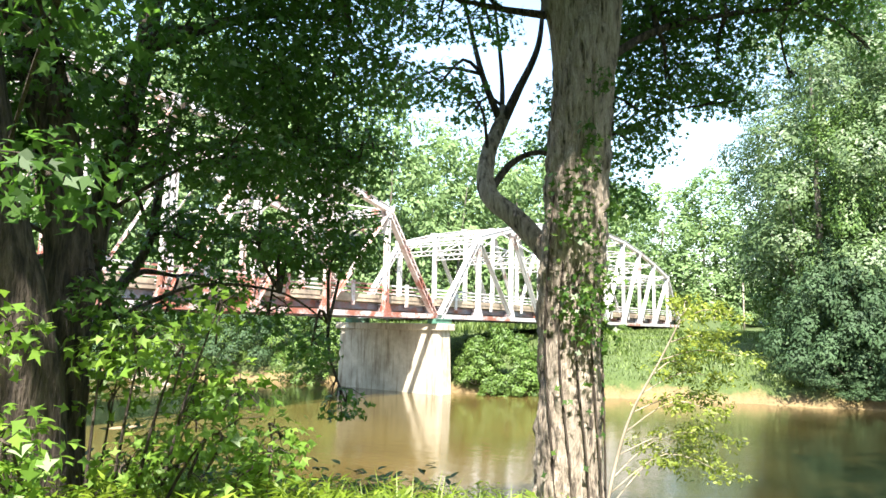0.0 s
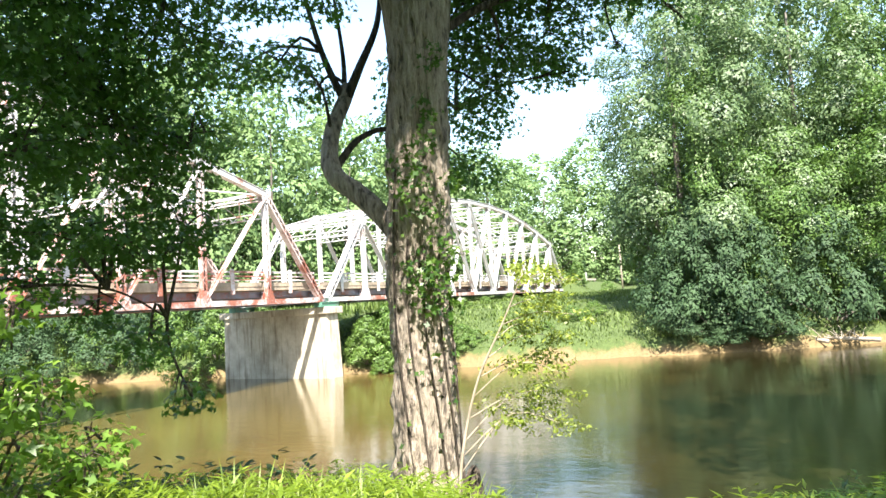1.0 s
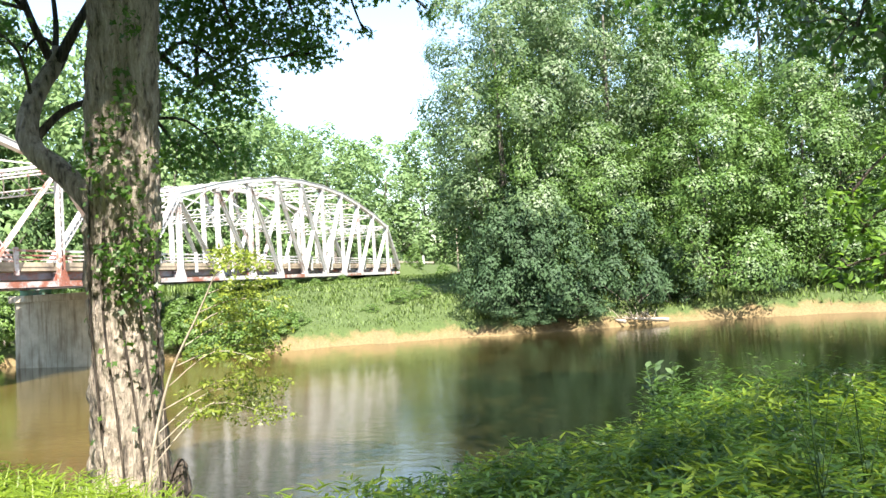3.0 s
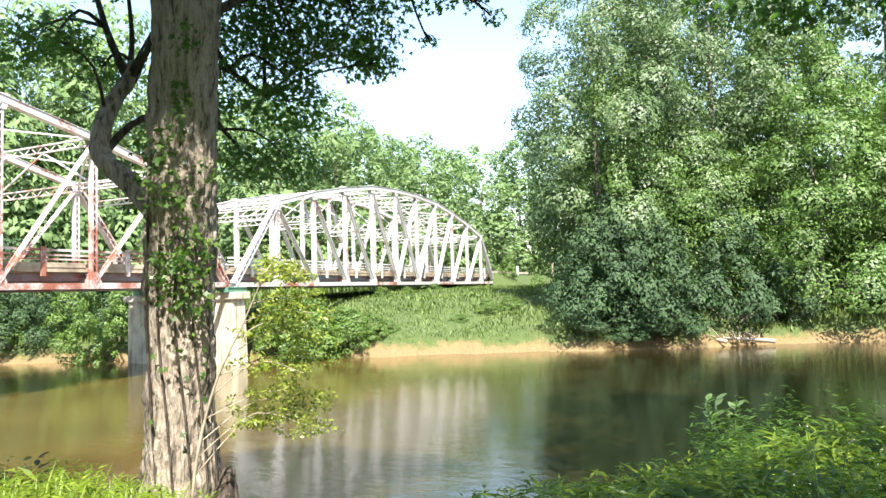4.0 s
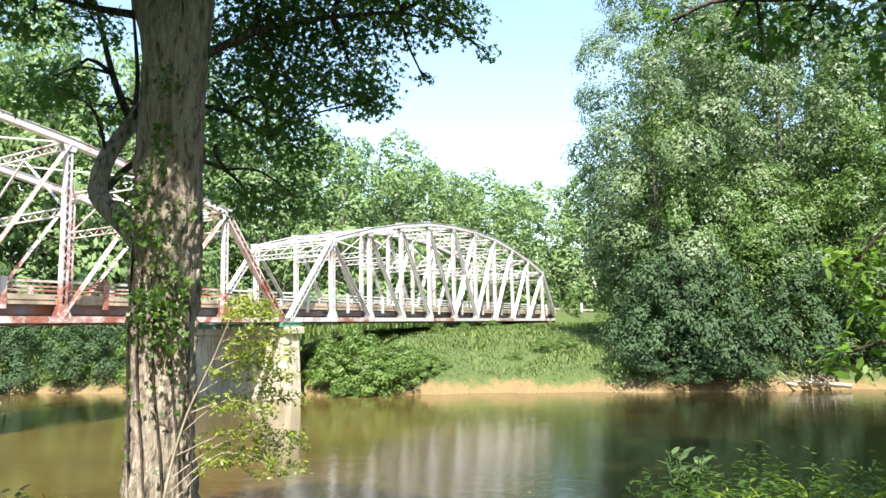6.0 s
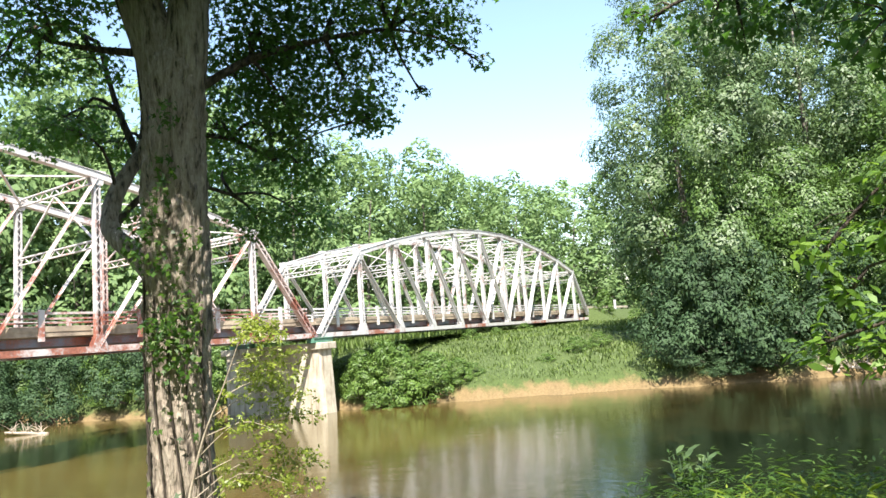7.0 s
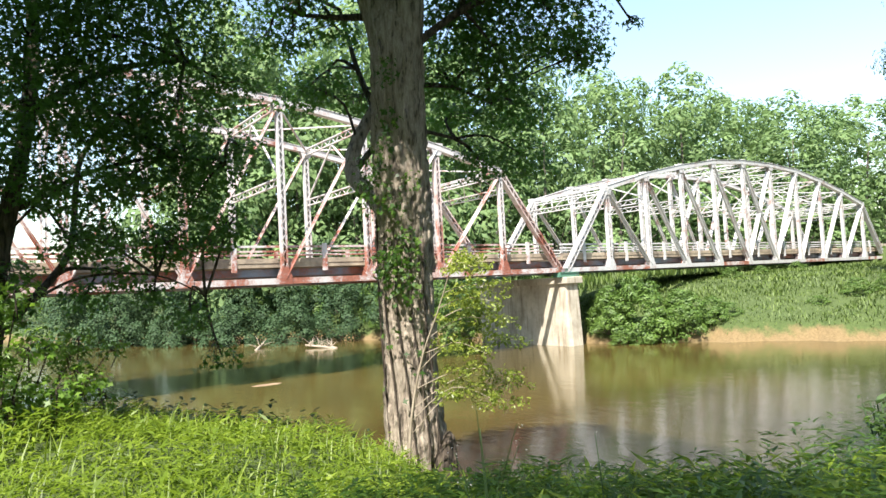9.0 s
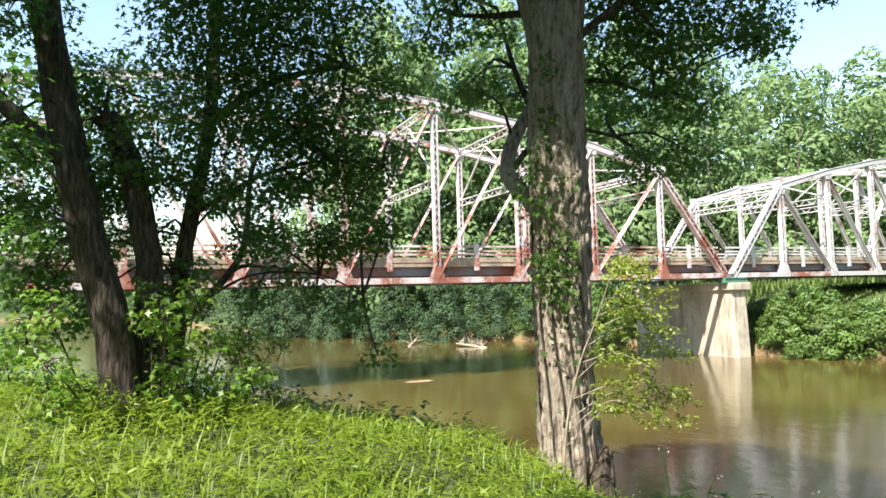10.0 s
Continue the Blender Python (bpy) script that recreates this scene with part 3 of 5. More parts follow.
bmesh.ops.bevel(bm, geom=bm.edges[:], offset=0.03, segments=1, affect="EDGES")
part("post", bm, WHITE, marker)


# ---- trees ----
def far_tree(label, height, spread, base_clear, clumps, per, leaf, material, seed, group, radius=0.35, shoulder=0.35, category="tree", bough=(0.18, 0.36)):
    """A tapered trunk with limbs, and a crown of many clumps of leaves."""
    rnd = np.random.default_rng(seed)
    tree = thing("tree" if height > 6 else "shrub", label, category, (0, 0, 0), group)
    cl = []
    for i in range(clumps):
        f = (i + rnd.uniform(0, 1)) / clumps
        z = base_clear + (height - base_clear) * f
        wide = spread * (1.0 - 0.75 * max(0, f - shoulder) / (1 - shoulder)) * (0.72 + 0.28 * min(1, f / 0.2))
        if shoulder == 0.0:
            wide = spread * math.sqrt(max(0.02, 1 - ((f - 0.38) / 0.63) ** 2))
        a = i * 2.39996 + rnd.uniform(-0.5, 0.5)
        lobes = 1 + 0.18 * math.sin(3 * a + seed + 3 * f) + 0.14 * math.sin(5 * a + 2 * seed + 6 * f)
        d = wide * lobes * math.sqrt(rnd.uniform(0.35, 1.0))
        r = spread * rnd.uniform(*bough) * (1.15 - 0.45 * f)
        cl.append((math.cos(a) * d, math.sin(a) * d, max(z, r * 0.55), r))
    cs, ns = [], []
    for x, y, z, r in cl:
        out = np.array((x, y, 0.0)) / max(0.5, math.hypot(x, y)) * 0.8 + (0, 0, 0.55)
        m = max(8, int(per * r**2))
        d = unit(rnd.normal(size=(m, 3)))
        back = ((d @ out) < -0.1) & (rnd.uniform(0, 1, m) < 0.75)
        d[back] *= -1
        knobs = 1 + 0.20 * np.sin(d @ rnd.normal(size=3) * 4.5 + x) + 0.14 * np.sin(d @ rnd.normal(size=3) * 8 + y)
        rad = r * knobs * rnd.uniform(0.72, 1.05, m) + np.where(rnd.uniform(0, 1, m) < 0.12, r * rnd.uniform(0, 0.35, m), 0)
        c = d * rad[:, None] * (1, 1, 0.78)
        cs.append(c + (x, y, z))
        ns.append(d + out * 0.35 + (0, 0, 0.2) + rnd.normal(size=(m, 3)) * 0.2)
    c, nrm = np.concatenate(cs), np.concatenate(ns)
    c[:, 2] = np.maximum(c[:, 2], 0.02 * height * rnd.uniform(0, 1, len(c)))
    crown = leaf_cloud("crown", c, nrm, rnd.uniform(0.6, 1.25, len(c)) * leaf, "spray", material, unit(np.cross(nrm, rnd.normal(size=nrm.shape))))
    pieces = []
    if height > 6:
        lean = rnd.normal(size=2) * 0.03 * height
        path = bend([(0, 0, -0.5), (lean[0] * 0.3, lean[1] * 0.3, height * 0.35), (lean[0], lean[1], height * 0.74)], 9)
        pieces.append(tube(path, list(np.linspace(radius, radius * 0.2, 9)), 8))
        for x, y, z, r in cl[: min(22, len(cl))]:
            s = path[int(np.clip((z / height - 0.22) * 9, 1, 7))]
            e = Vector((x, y, z))
            pieces.append(tube(bend([s, s.lerp(e, 0.5) + Vector((0, 0, 0.4)), e], 5), list(np.linspace(radius * 0.34, 0.03, 5)), 5))
    else:
        for x, y, z, r in cl[:12]:
            pieces.append(tube(bend([(x * 0.1, y * 0.1, -0.2), (x * 0.5, y * 0.5, z * 0.6), (x, y, z)], 4), [0.05, 0.04, 0.03, 0.015], 5))
    v, f = joined(pieces)
    part("trunk" if height > 6 else "stem", mesh_from("trunk", v, f, FAR_BARK, True), FAR_BARK, tree)
    part("crown", crown, material, tree)
    return tree


def plant_out(model, spots):
    """Sets copies of a tree: (x, y, turn, size, tallness); the model itself takes the first spot."""
    for i, (x, y, turn, size, tall) in enumerate(spots):
        z = float(land(x, y)) - 0.1
        m = pose(x, y, z, 0, 0, turn) @ Matrix.Diagonal((size, size, size * tall, 1))
        if i == 0:
            first = m
        else:
            copy_thing(model, m)
    model.matrix_basis = first


cotton = far_tree("tall cottonwood with silvery-green leaves on the far bank", 30, 7.4, 4.5, 72, 150, 0.31, COTTON, 11, "far bank trees", 0.4, 0.6, bough=(0.20, 0.38))
plant_out(cotton, [(21, -22, 20, 1.0, 1.06), (28, -31, 140, 1.05, 1.08), (33, -52, 60, 1.05, 1.05), (26, -26, 70, 0.9, 1.1)])
behind = far_tree("tall cottonwood standing behind others on the far bank", 30, 7.4, 0.6, 70, 42, 0.6, COTTON, 12, "far bank trees", 0.4, 0.6, bough=(0.20, 0.38))
plant_out(behind, [(36, -22, 250, 1.0, 1.0), (30, -68, 200, 1.0, 1.0), (40, -47, 20, 1.1, 1.15), (39, -31, 190, 1.05, 1.1), (29, -78, 100, 0.9, 0.8), (26, -90, 10, 0.9, 0.8)])
# trees out of view, added to shade the right water and dim the western sky
bank = far_tree("unseen leafy near bank tree added to shade the water and block sky", 24, 6.5, 5.0, 60, 22, 0.75, COTTON, 53, "near bank trees", 0.4)
plant_out(bank, [(-25.0, -47.2, 0, 1.12, 1.4), (-31.0, -48.5, 90, 1.05, 1.3), (-24.0, -55, 200, 1.15, 1.4), (-28.0, -52.5, 140, 1.1, 1.4), (-33, -58, 300, 1.0, 1.1), (-28.8, -43.8, 40, 0.85, 1.5), (-27.0, -40.8, 210, 0.75, 1.6), (-29.5, -39.8, 120, 0.8, 1.7)] + [(-57.5 + 2.5 * math.sin(k * 2.1), -66 + k * 6.6, k * 77, 0.95, 1.05) for k in range(12)] + [(-67 + 2.5 * math.sin(k * 1.7), -70 + k * 10, k * 131, 1.0, 1.15) for k in range(8)] + [(-46, -66, 20, 0.9, 1.0), (-38, -68, 140, 0.9, 1.0)])
elder = far_tree("broad boxelder in full leaf on the far bank", 18, 6.8, 0.2, 70, 150, 0.30, BOX, 23, "far bank trees", 0.3, 0.5, bough=(0.20, 0.38))
plant_out(elder, [(24.5, -39, 0, 1.0, 1.0), (21.5, -23.5, 130, 0.85, 1.3), (23, -29.5, 80, 0.85, 0.95), (28, -47.5, 160, 1.0, 1.0), (27, -57, 220, 0.95, 1.0), (37, -62, 300, 1.3, 1.25), (31, -38, 30, 1.1, 1.35)])
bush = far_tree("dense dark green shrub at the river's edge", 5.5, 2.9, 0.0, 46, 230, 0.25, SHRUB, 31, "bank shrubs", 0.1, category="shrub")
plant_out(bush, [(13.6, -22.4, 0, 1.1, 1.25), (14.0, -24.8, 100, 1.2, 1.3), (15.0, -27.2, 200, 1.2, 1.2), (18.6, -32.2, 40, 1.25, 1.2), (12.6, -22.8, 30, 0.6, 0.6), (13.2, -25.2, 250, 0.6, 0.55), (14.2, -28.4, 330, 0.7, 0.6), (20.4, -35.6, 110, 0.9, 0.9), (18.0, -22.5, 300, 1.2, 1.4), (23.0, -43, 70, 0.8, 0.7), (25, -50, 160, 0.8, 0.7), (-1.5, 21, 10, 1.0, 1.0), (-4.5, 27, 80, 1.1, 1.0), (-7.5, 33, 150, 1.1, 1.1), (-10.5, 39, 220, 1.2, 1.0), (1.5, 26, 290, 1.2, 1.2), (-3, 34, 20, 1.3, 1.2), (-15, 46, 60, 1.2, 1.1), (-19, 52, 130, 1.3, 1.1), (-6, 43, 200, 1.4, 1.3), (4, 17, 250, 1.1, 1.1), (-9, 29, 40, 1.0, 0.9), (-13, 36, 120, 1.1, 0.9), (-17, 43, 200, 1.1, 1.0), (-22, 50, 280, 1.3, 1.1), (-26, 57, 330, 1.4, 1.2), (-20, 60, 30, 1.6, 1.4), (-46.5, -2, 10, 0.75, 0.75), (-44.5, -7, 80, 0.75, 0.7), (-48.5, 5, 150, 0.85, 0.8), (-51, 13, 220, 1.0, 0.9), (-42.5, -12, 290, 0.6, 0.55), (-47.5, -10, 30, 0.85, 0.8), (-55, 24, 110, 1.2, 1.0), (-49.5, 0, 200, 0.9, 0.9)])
low = far_tree("leafy green bush on the bank beside the pier", 4.6, 2.0, 0.0, 46, 290, 0.24, BUSH, 37, "bank bushes", 0.1, category="shrub")
plant_out(low, [(3.4, -3.2, 0, 0.95, 1.08), (5.6, -5.4, 120, 0.75, 0.85), (3.0, -0.8, 220, 0.6, 0.95), (16.0, -13.2, 60, 0.55, 0.5), (17.5, -14.6, 160, 0.5, 0.5), (13.0, -11.8, 200, 0.35, 0.4), (57.8, -1.4, 300, 0.75, 0.95), (20.0, -1.0, 30, 0.45, 0.5), (60, -5, 90, 0.7, 0.5), (-1.2, 13.5, 10, 1.0, 0.9), (1.5, 18, 80, 1.1, 1.0), (-2, 23, 200, 1.0, 0.7), (1, 28, 250, 1.2, 1.0), (-5, 34, 20, 1.1, 0.9), (-8, 40, 90, 1.2, 1.0), (2, 13, 150, 1.0, 1.1), (2.0, -3.4, 40, 0.55, 0.7), (3.9, -3.9, 190, 1.1, 0.8), (5.6, -5.9, 75, 0.95, 0.75), (2.6, -1.5, 140, 0.8, 0.9), (4.4, -5.0, 260, 0.7, 0.8), (7.2, -7.2, 310, 0.65, 0.6), (8.6, -7.6, 20, 0.45, 0.5), (24.0, -1.6, 100, 0.4, 0.5), (31.0, -1.4, 170, 0.45, 0.5)])
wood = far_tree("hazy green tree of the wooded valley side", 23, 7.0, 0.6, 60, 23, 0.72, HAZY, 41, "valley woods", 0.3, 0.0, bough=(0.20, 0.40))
spots = []
rnd = random.Random(5)
for row, (dist, cnt) in enumerate(((0, 12), (13, 10), (30, 7))):
    for k in range(cnt):
        u = (k + rnd.uniform(-0.3, 0.3)) / (cnt - 1)
        x = -12 + 112 * u + dist * 0.35 * (1 - u) + rnd.uniform(-2, 2)
        y = 47 - 26 * u + dist * (0.9 + 0.2 * u) + rnd.uniform(-2, 2)
        spots.append((x, y, rnd.uniform(0, 360), rnd.uniform(0.95, 1.3), rnd.uniform(0.95, 1.25)))
for k in range(7):
    spots.append((84 + rnd.uniform(-4, 10), -34 + k * 6.5, rnd.uniform(0, 360), rnd.uniform(1.1, 1.35), rnd.uniform(0.85, 1.1)))
for k in range(8):
    far_y = 84 + k * 21
    spots.append((float(np.interp(far_y, FAR_Y, FAR_X)) + 5 + rnd.uniform(-2, 2), far_y, rnd.uniform(0, 360), 0.5 + 0.06 * k, rnd.uniform(0.8, 1.0)))
    spots.append((float(np.interp(far_y, NEAR_Y, NEAR_X)) - 6 + rnd.uniform(-2, 2), far_y, rnd.uniform(0, 360), 1.1, rnd.uniform(0.8, 1.0)))
spots += [(66, 15, 10, 1.15, 1.0), (74, 20, 80, 1.2, 1.05), (80, 12, 160, 1.25, 1.0), (90, 4, 230, 1.3, 1.0), (58, 24, 300, 1.2, 1.1), (48, 22, 40, 1.15, 1.05), (38, 26, 120, 1.1, 1.1), (28, 30, 200, 1.1, 1.1), (18, 33, 280, 1.1, 1.05), (-9, 45, 30, 1.2, 1.15), (-3, 42, 140, 1.15, 1.1), (4, 39, 220, 1.15, 1.15), (11, 37, 310, 1.15, 1.1), (50, -38, 70, 1.2, 1.0), (49, -54, 190, 1.2, 1.0), (46, -66, 90, 1.1, 1.0), (54, -26, 30, 1.1, 1.0), (-48, 208, 0, 0.95, 1.0), (-56, 217, 60, 1.0, 0.9), (-66, 226, 120, 0.95, 1.0), (-77, 237, 180, 1.0, 0.9), (-88, 249, 240, 1.0, 1.0), (-40, 203, 300, 0.95, 1.0), (8, 48, 260, 1.3, 1.2), (23, 40, 10, 1.3, 1.1)]
spots = [(x, y, t, k, h * (0.88 if x > 55 else 0.98 if x > 30 else 1.12)) for x, y, t, k, h in spots]
plant_out(wood, spots[::2])
wood = far_tree("tall haze-pale green tree of the wooded valley side", 27, 6.4, 0.8, 60, 23, 0.72, HAZY, 67, "valley woods", 0.3, 0.45, bough=(0.20, 0.40))
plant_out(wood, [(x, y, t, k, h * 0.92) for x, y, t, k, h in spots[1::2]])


# ---- near bank: the big maple ----
def limbs_to(clumps, roots, rnd, thick=0.07, twigs=5, arch=0.35):
    """Branches from the nearest root point to each clump, with twigs in it."""
    pieces = []
    for x, y, z, r in clumps:
        e = Vector((x, y, z))
        s = min(roots, key=lambda q: (Vector(q) - e).length + (1.5 if q[2] > z + 0.8 else 0))
        s = Vector(s)
        mid = s.lerp(e, 0.5) + Vector((rnd.uniform(-0.15, 0.15), rnd.uniform(-0.15, 0.15), rnd.uniform(0.05, 0.35) * arch / 0.35))
        t = thick * (0.5 + 0.5 * r) * min(1.0, 1.3 / (e - s).length)
        pieces.append(tube(bend([s, mid, e], 7), list(np.linspace(t, 0.015, 7)), 6))
        for k in range(twigs):
            d = Vector((rnd.uniform(-1, 1), rnd.uniform(-1, 1), rnd.uniform(-0.6, 0.6))) * r * 0.85
            a = mid.lerp(e, rnd.uniform(0.3, 1.0))
            pieces.append(tube([a, a.lerp(e + d, 0.5) + Vector((0, 0, 0.05)), e + d], [min(0.014, thick * 0.5), min(0.009, thick * 0.35), min(0.004, thick * 0.2)], 4))
    return pieces


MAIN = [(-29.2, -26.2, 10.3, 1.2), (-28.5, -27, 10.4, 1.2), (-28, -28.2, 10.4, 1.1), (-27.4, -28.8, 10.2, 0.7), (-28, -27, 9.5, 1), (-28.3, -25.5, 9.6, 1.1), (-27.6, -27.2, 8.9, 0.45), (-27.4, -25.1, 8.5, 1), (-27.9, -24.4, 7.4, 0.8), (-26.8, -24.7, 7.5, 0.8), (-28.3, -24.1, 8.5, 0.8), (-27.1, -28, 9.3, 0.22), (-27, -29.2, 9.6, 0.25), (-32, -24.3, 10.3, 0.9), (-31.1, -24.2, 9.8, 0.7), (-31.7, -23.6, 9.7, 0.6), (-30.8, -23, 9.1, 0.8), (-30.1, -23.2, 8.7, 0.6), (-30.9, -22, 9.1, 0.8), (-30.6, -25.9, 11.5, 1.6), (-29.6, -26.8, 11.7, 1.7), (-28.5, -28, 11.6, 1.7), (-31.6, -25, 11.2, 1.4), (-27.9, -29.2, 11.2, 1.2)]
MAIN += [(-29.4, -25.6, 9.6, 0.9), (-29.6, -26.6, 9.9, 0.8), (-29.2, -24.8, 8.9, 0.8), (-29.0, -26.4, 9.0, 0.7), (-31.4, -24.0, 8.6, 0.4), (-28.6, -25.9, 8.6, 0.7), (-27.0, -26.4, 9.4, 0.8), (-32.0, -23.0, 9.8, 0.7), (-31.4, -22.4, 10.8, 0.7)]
# crown overhead out of view, added to keep sun off the upper trunk
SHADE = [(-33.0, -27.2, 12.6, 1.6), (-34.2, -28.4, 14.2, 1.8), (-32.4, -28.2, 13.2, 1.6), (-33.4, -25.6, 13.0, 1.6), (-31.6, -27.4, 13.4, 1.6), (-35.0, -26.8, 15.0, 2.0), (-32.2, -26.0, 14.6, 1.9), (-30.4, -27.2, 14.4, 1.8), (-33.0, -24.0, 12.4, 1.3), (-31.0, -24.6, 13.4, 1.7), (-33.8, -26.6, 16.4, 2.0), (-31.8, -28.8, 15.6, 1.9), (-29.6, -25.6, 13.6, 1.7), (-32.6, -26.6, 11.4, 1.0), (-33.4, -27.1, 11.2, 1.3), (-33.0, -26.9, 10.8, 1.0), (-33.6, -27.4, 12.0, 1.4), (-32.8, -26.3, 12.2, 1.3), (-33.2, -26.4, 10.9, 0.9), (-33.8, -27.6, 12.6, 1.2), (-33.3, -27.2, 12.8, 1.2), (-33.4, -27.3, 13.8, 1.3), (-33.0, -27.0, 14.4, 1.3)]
tree_rnd = random.Random(3)
big_tree = thing("tree", "big old silver maple with shaggy bark, forked above, vines on it", "tree", (0, 0, 0))
path = bend([(-30.5, -25.32, 0.6), (-30.54, -25.36, 3.0), (-30.56, -25.4, 5.2), (-30.68, -25.62, 7.6), (-30.76, -25.8, 9.7)], 150)
v, f = joined([tube(path, list(np.interp(np.linspace(0, 1, 150), (0, 0.12, 0.24, 0.8, 0.93, 1), (0.70, 0.55, 0.48, 0.47, 0.46, 0.28))), 84, 0.05, 0.085)])
part("trunk", mesh_from("trunk", v, f, BARK, True), BARK, big_tree)
stems = [
    ([(-30.7, -25.66, 8.0), (-30.85, -25.58, 9.5), (-31.1, -25.2, 10.9), (-31.5, -24.7, 13.0)], (0.40, 0.30)),
    ([(-30.7, -25.75, 8.0), (-30.65, -25.95, 9.6), (-30.55, -26.05, 10.9), (-30.3, -26.4, 13.0)], (0.36, 0.27)),
    ([(-30.6, -25.1, 5.9), (-30.65, -24.6, 6.45), (-30.76, -24.02, 7.0), (-30.55, -23.86, 7.7), (-30.1, -23.84, 8.4), (-29.95, -23.84, 8.7)], (0.17, 0.12)),
    ([(-30.1, -23.84, 8.4), (-30.3, -23.55, 9.3), (-30.5, -23.3, 10.6)], (0.08, 0.03)),
    ([(-30.1, -23.84, 8.45), (-29.95, -23.75, 9.3), (-30.0, -23.6, 10.8)], (0.06, 0.02)),
    ([(-30.1, -23.86, 8.4), (-29.9, -24.05, 9.0), (-29.6, -24.3, 9.9), (-29.4, -24.3, 11.0)], (0.10, 0.03)),
    ([(-30.75, -24.0, 7.0), (-30.3, -24.2, 7.6), (-29.6, -24.4, 7.9), (-28.6, -24.5, 7.8)], (0.07, 0.03)),
    ([(-30.6, -26.0, 8.9), (-29.9, -26.6, 9.5), (-29.0, -27.4, 9.9), (-28.2, -28.2, 10.1)], (0.075, 0.03)),
    ([(-30.7, -25.4, 8.3), (-30.0, -25.0, 8.6), (-29.0, -25.0, 8.7), (-28.0, -25.0, 8.5)], (0.07, 0.03)),
    ([(-31.15, -25.3, 9.6), (-31.4, -24.6, 9.8), (-31.7, -24.0, 10.0)], (0.07, 0.03)),
]
for pts, (r1, r2) in stems:
    bp = bend(pts, 26)
    v, f = tube(bp, list(np.linspace(r1, r2, 26)), 20 if r1 > 0.15 else 8, 0.03 if r1 > 0.15 else 0.0, 0.03 if r1 > 0.15 else 0.0)
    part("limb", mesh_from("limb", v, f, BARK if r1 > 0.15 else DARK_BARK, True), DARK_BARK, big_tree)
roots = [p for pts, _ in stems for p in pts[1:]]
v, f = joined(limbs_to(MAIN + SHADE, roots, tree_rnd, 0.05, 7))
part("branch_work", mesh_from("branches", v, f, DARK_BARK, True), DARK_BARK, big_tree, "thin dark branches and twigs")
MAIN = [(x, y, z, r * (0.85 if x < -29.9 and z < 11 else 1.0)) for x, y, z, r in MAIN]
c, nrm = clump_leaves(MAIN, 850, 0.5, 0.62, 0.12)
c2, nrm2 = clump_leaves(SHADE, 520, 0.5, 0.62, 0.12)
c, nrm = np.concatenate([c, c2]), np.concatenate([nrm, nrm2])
# leaves on the sun's line to the mid trunk are cut away to light it
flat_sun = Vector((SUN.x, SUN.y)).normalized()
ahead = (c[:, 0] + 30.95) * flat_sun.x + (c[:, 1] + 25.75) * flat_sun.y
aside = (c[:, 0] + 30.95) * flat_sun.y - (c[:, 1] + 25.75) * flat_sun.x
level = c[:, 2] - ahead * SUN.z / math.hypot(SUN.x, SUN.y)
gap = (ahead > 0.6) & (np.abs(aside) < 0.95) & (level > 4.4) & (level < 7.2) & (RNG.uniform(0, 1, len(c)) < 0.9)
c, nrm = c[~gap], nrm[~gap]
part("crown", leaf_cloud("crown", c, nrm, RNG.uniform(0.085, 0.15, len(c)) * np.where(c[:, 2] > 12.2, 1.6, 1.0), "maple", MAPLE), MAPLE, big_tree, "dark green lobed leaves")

stump = thing("stump", "dark broken side stem at the foot of the maple", "stump", (-30.28, -25.85, 1.2))
v, f = tube(bend([(0, 0, -0.3), (0.02, -0.03, 0.5), (0.08, -0.08, 0.8), (0.1, -0.1, 1.05)], 24), list(np.interp(np.linspace(0, 1, 24), (0, 0.5, 0.85, 1), (0.30, 0.20, 0.10, 0.02))), 28, 0.05, 0.05)
part("wood", mesh_from("wood", v, f, DARK_BARK, True), DARK_BARK, stump)

vine = thing("climbing_vine", "green creeper with five-part leaves climbing the maple's trunk", "vine", (0, 0, 0))
IVY_SPOTS = [(-31.7, -26, 6.4, 0.33), (-31.7, -25.9, 6.8, 0.28), (-31.2, -26.4, 6.5, 0.18), (-31.4, -26.2, 6.1, 0.2), (-31.3, -26.2, 5.4, 0.36), (-31.4, -26.1, 4.9, 0.32), (-31.5, -25.9, 5.2, 0.28), (-31.3, -26.3, 4.7, 0.2), (-31.5, -26.2, 7.6, 0.22), (-31.6, -26.4, 8.3, 0.22), (-31.6, -26.2, 7.1, 0.2), (-31.5, -26.1, 4, 0.1)]
IVY_SPOTS = [(x + 0.32, y + 0.16, z, r) for x, y, z, r in IVY_SPOTS]
c, nrm = clump_leaves(IVY_SPOTS, 1300, 0.3, 1.3)
m = RNG.uniform(0, 1, 60)
ang = RNG.uniform(2.6, 4.6, 60)
extra = np.stack([-30.58 + np.cos(ang) * 0.56, -25.44 + np.sin(ang) * 0.56, 2.6 + m * 6.0], -1)
c, nrm = np.concatenate([c, extra]), np.concatenate([nrm, np.stack([np.cos(ang), np.sin(ang), 0.4 + 0 * ang], -1)])
part("leaves", leaf_cloud("leaves", c, nrm, RNG.uniform(0.07, 0.14, len(c)), "maple", IVY), IVY, vine)
pieces = []
for k in range(5):
    a0 = 3.0 + k * 0.5
    pieces.append(tube(bend([(-30.56 + math.cos(a0 + 0.25 * math.sin(z)) * 0.5, -25.4 + math.sin(a0 + 0.25 * math.sin(z)) * 0.5, z) for z in (1.6, 3.0, 4.5, 6.0, 7.5, 8.6)], 24), [0.018] * 24, 5))
v, f = joined(pieces)
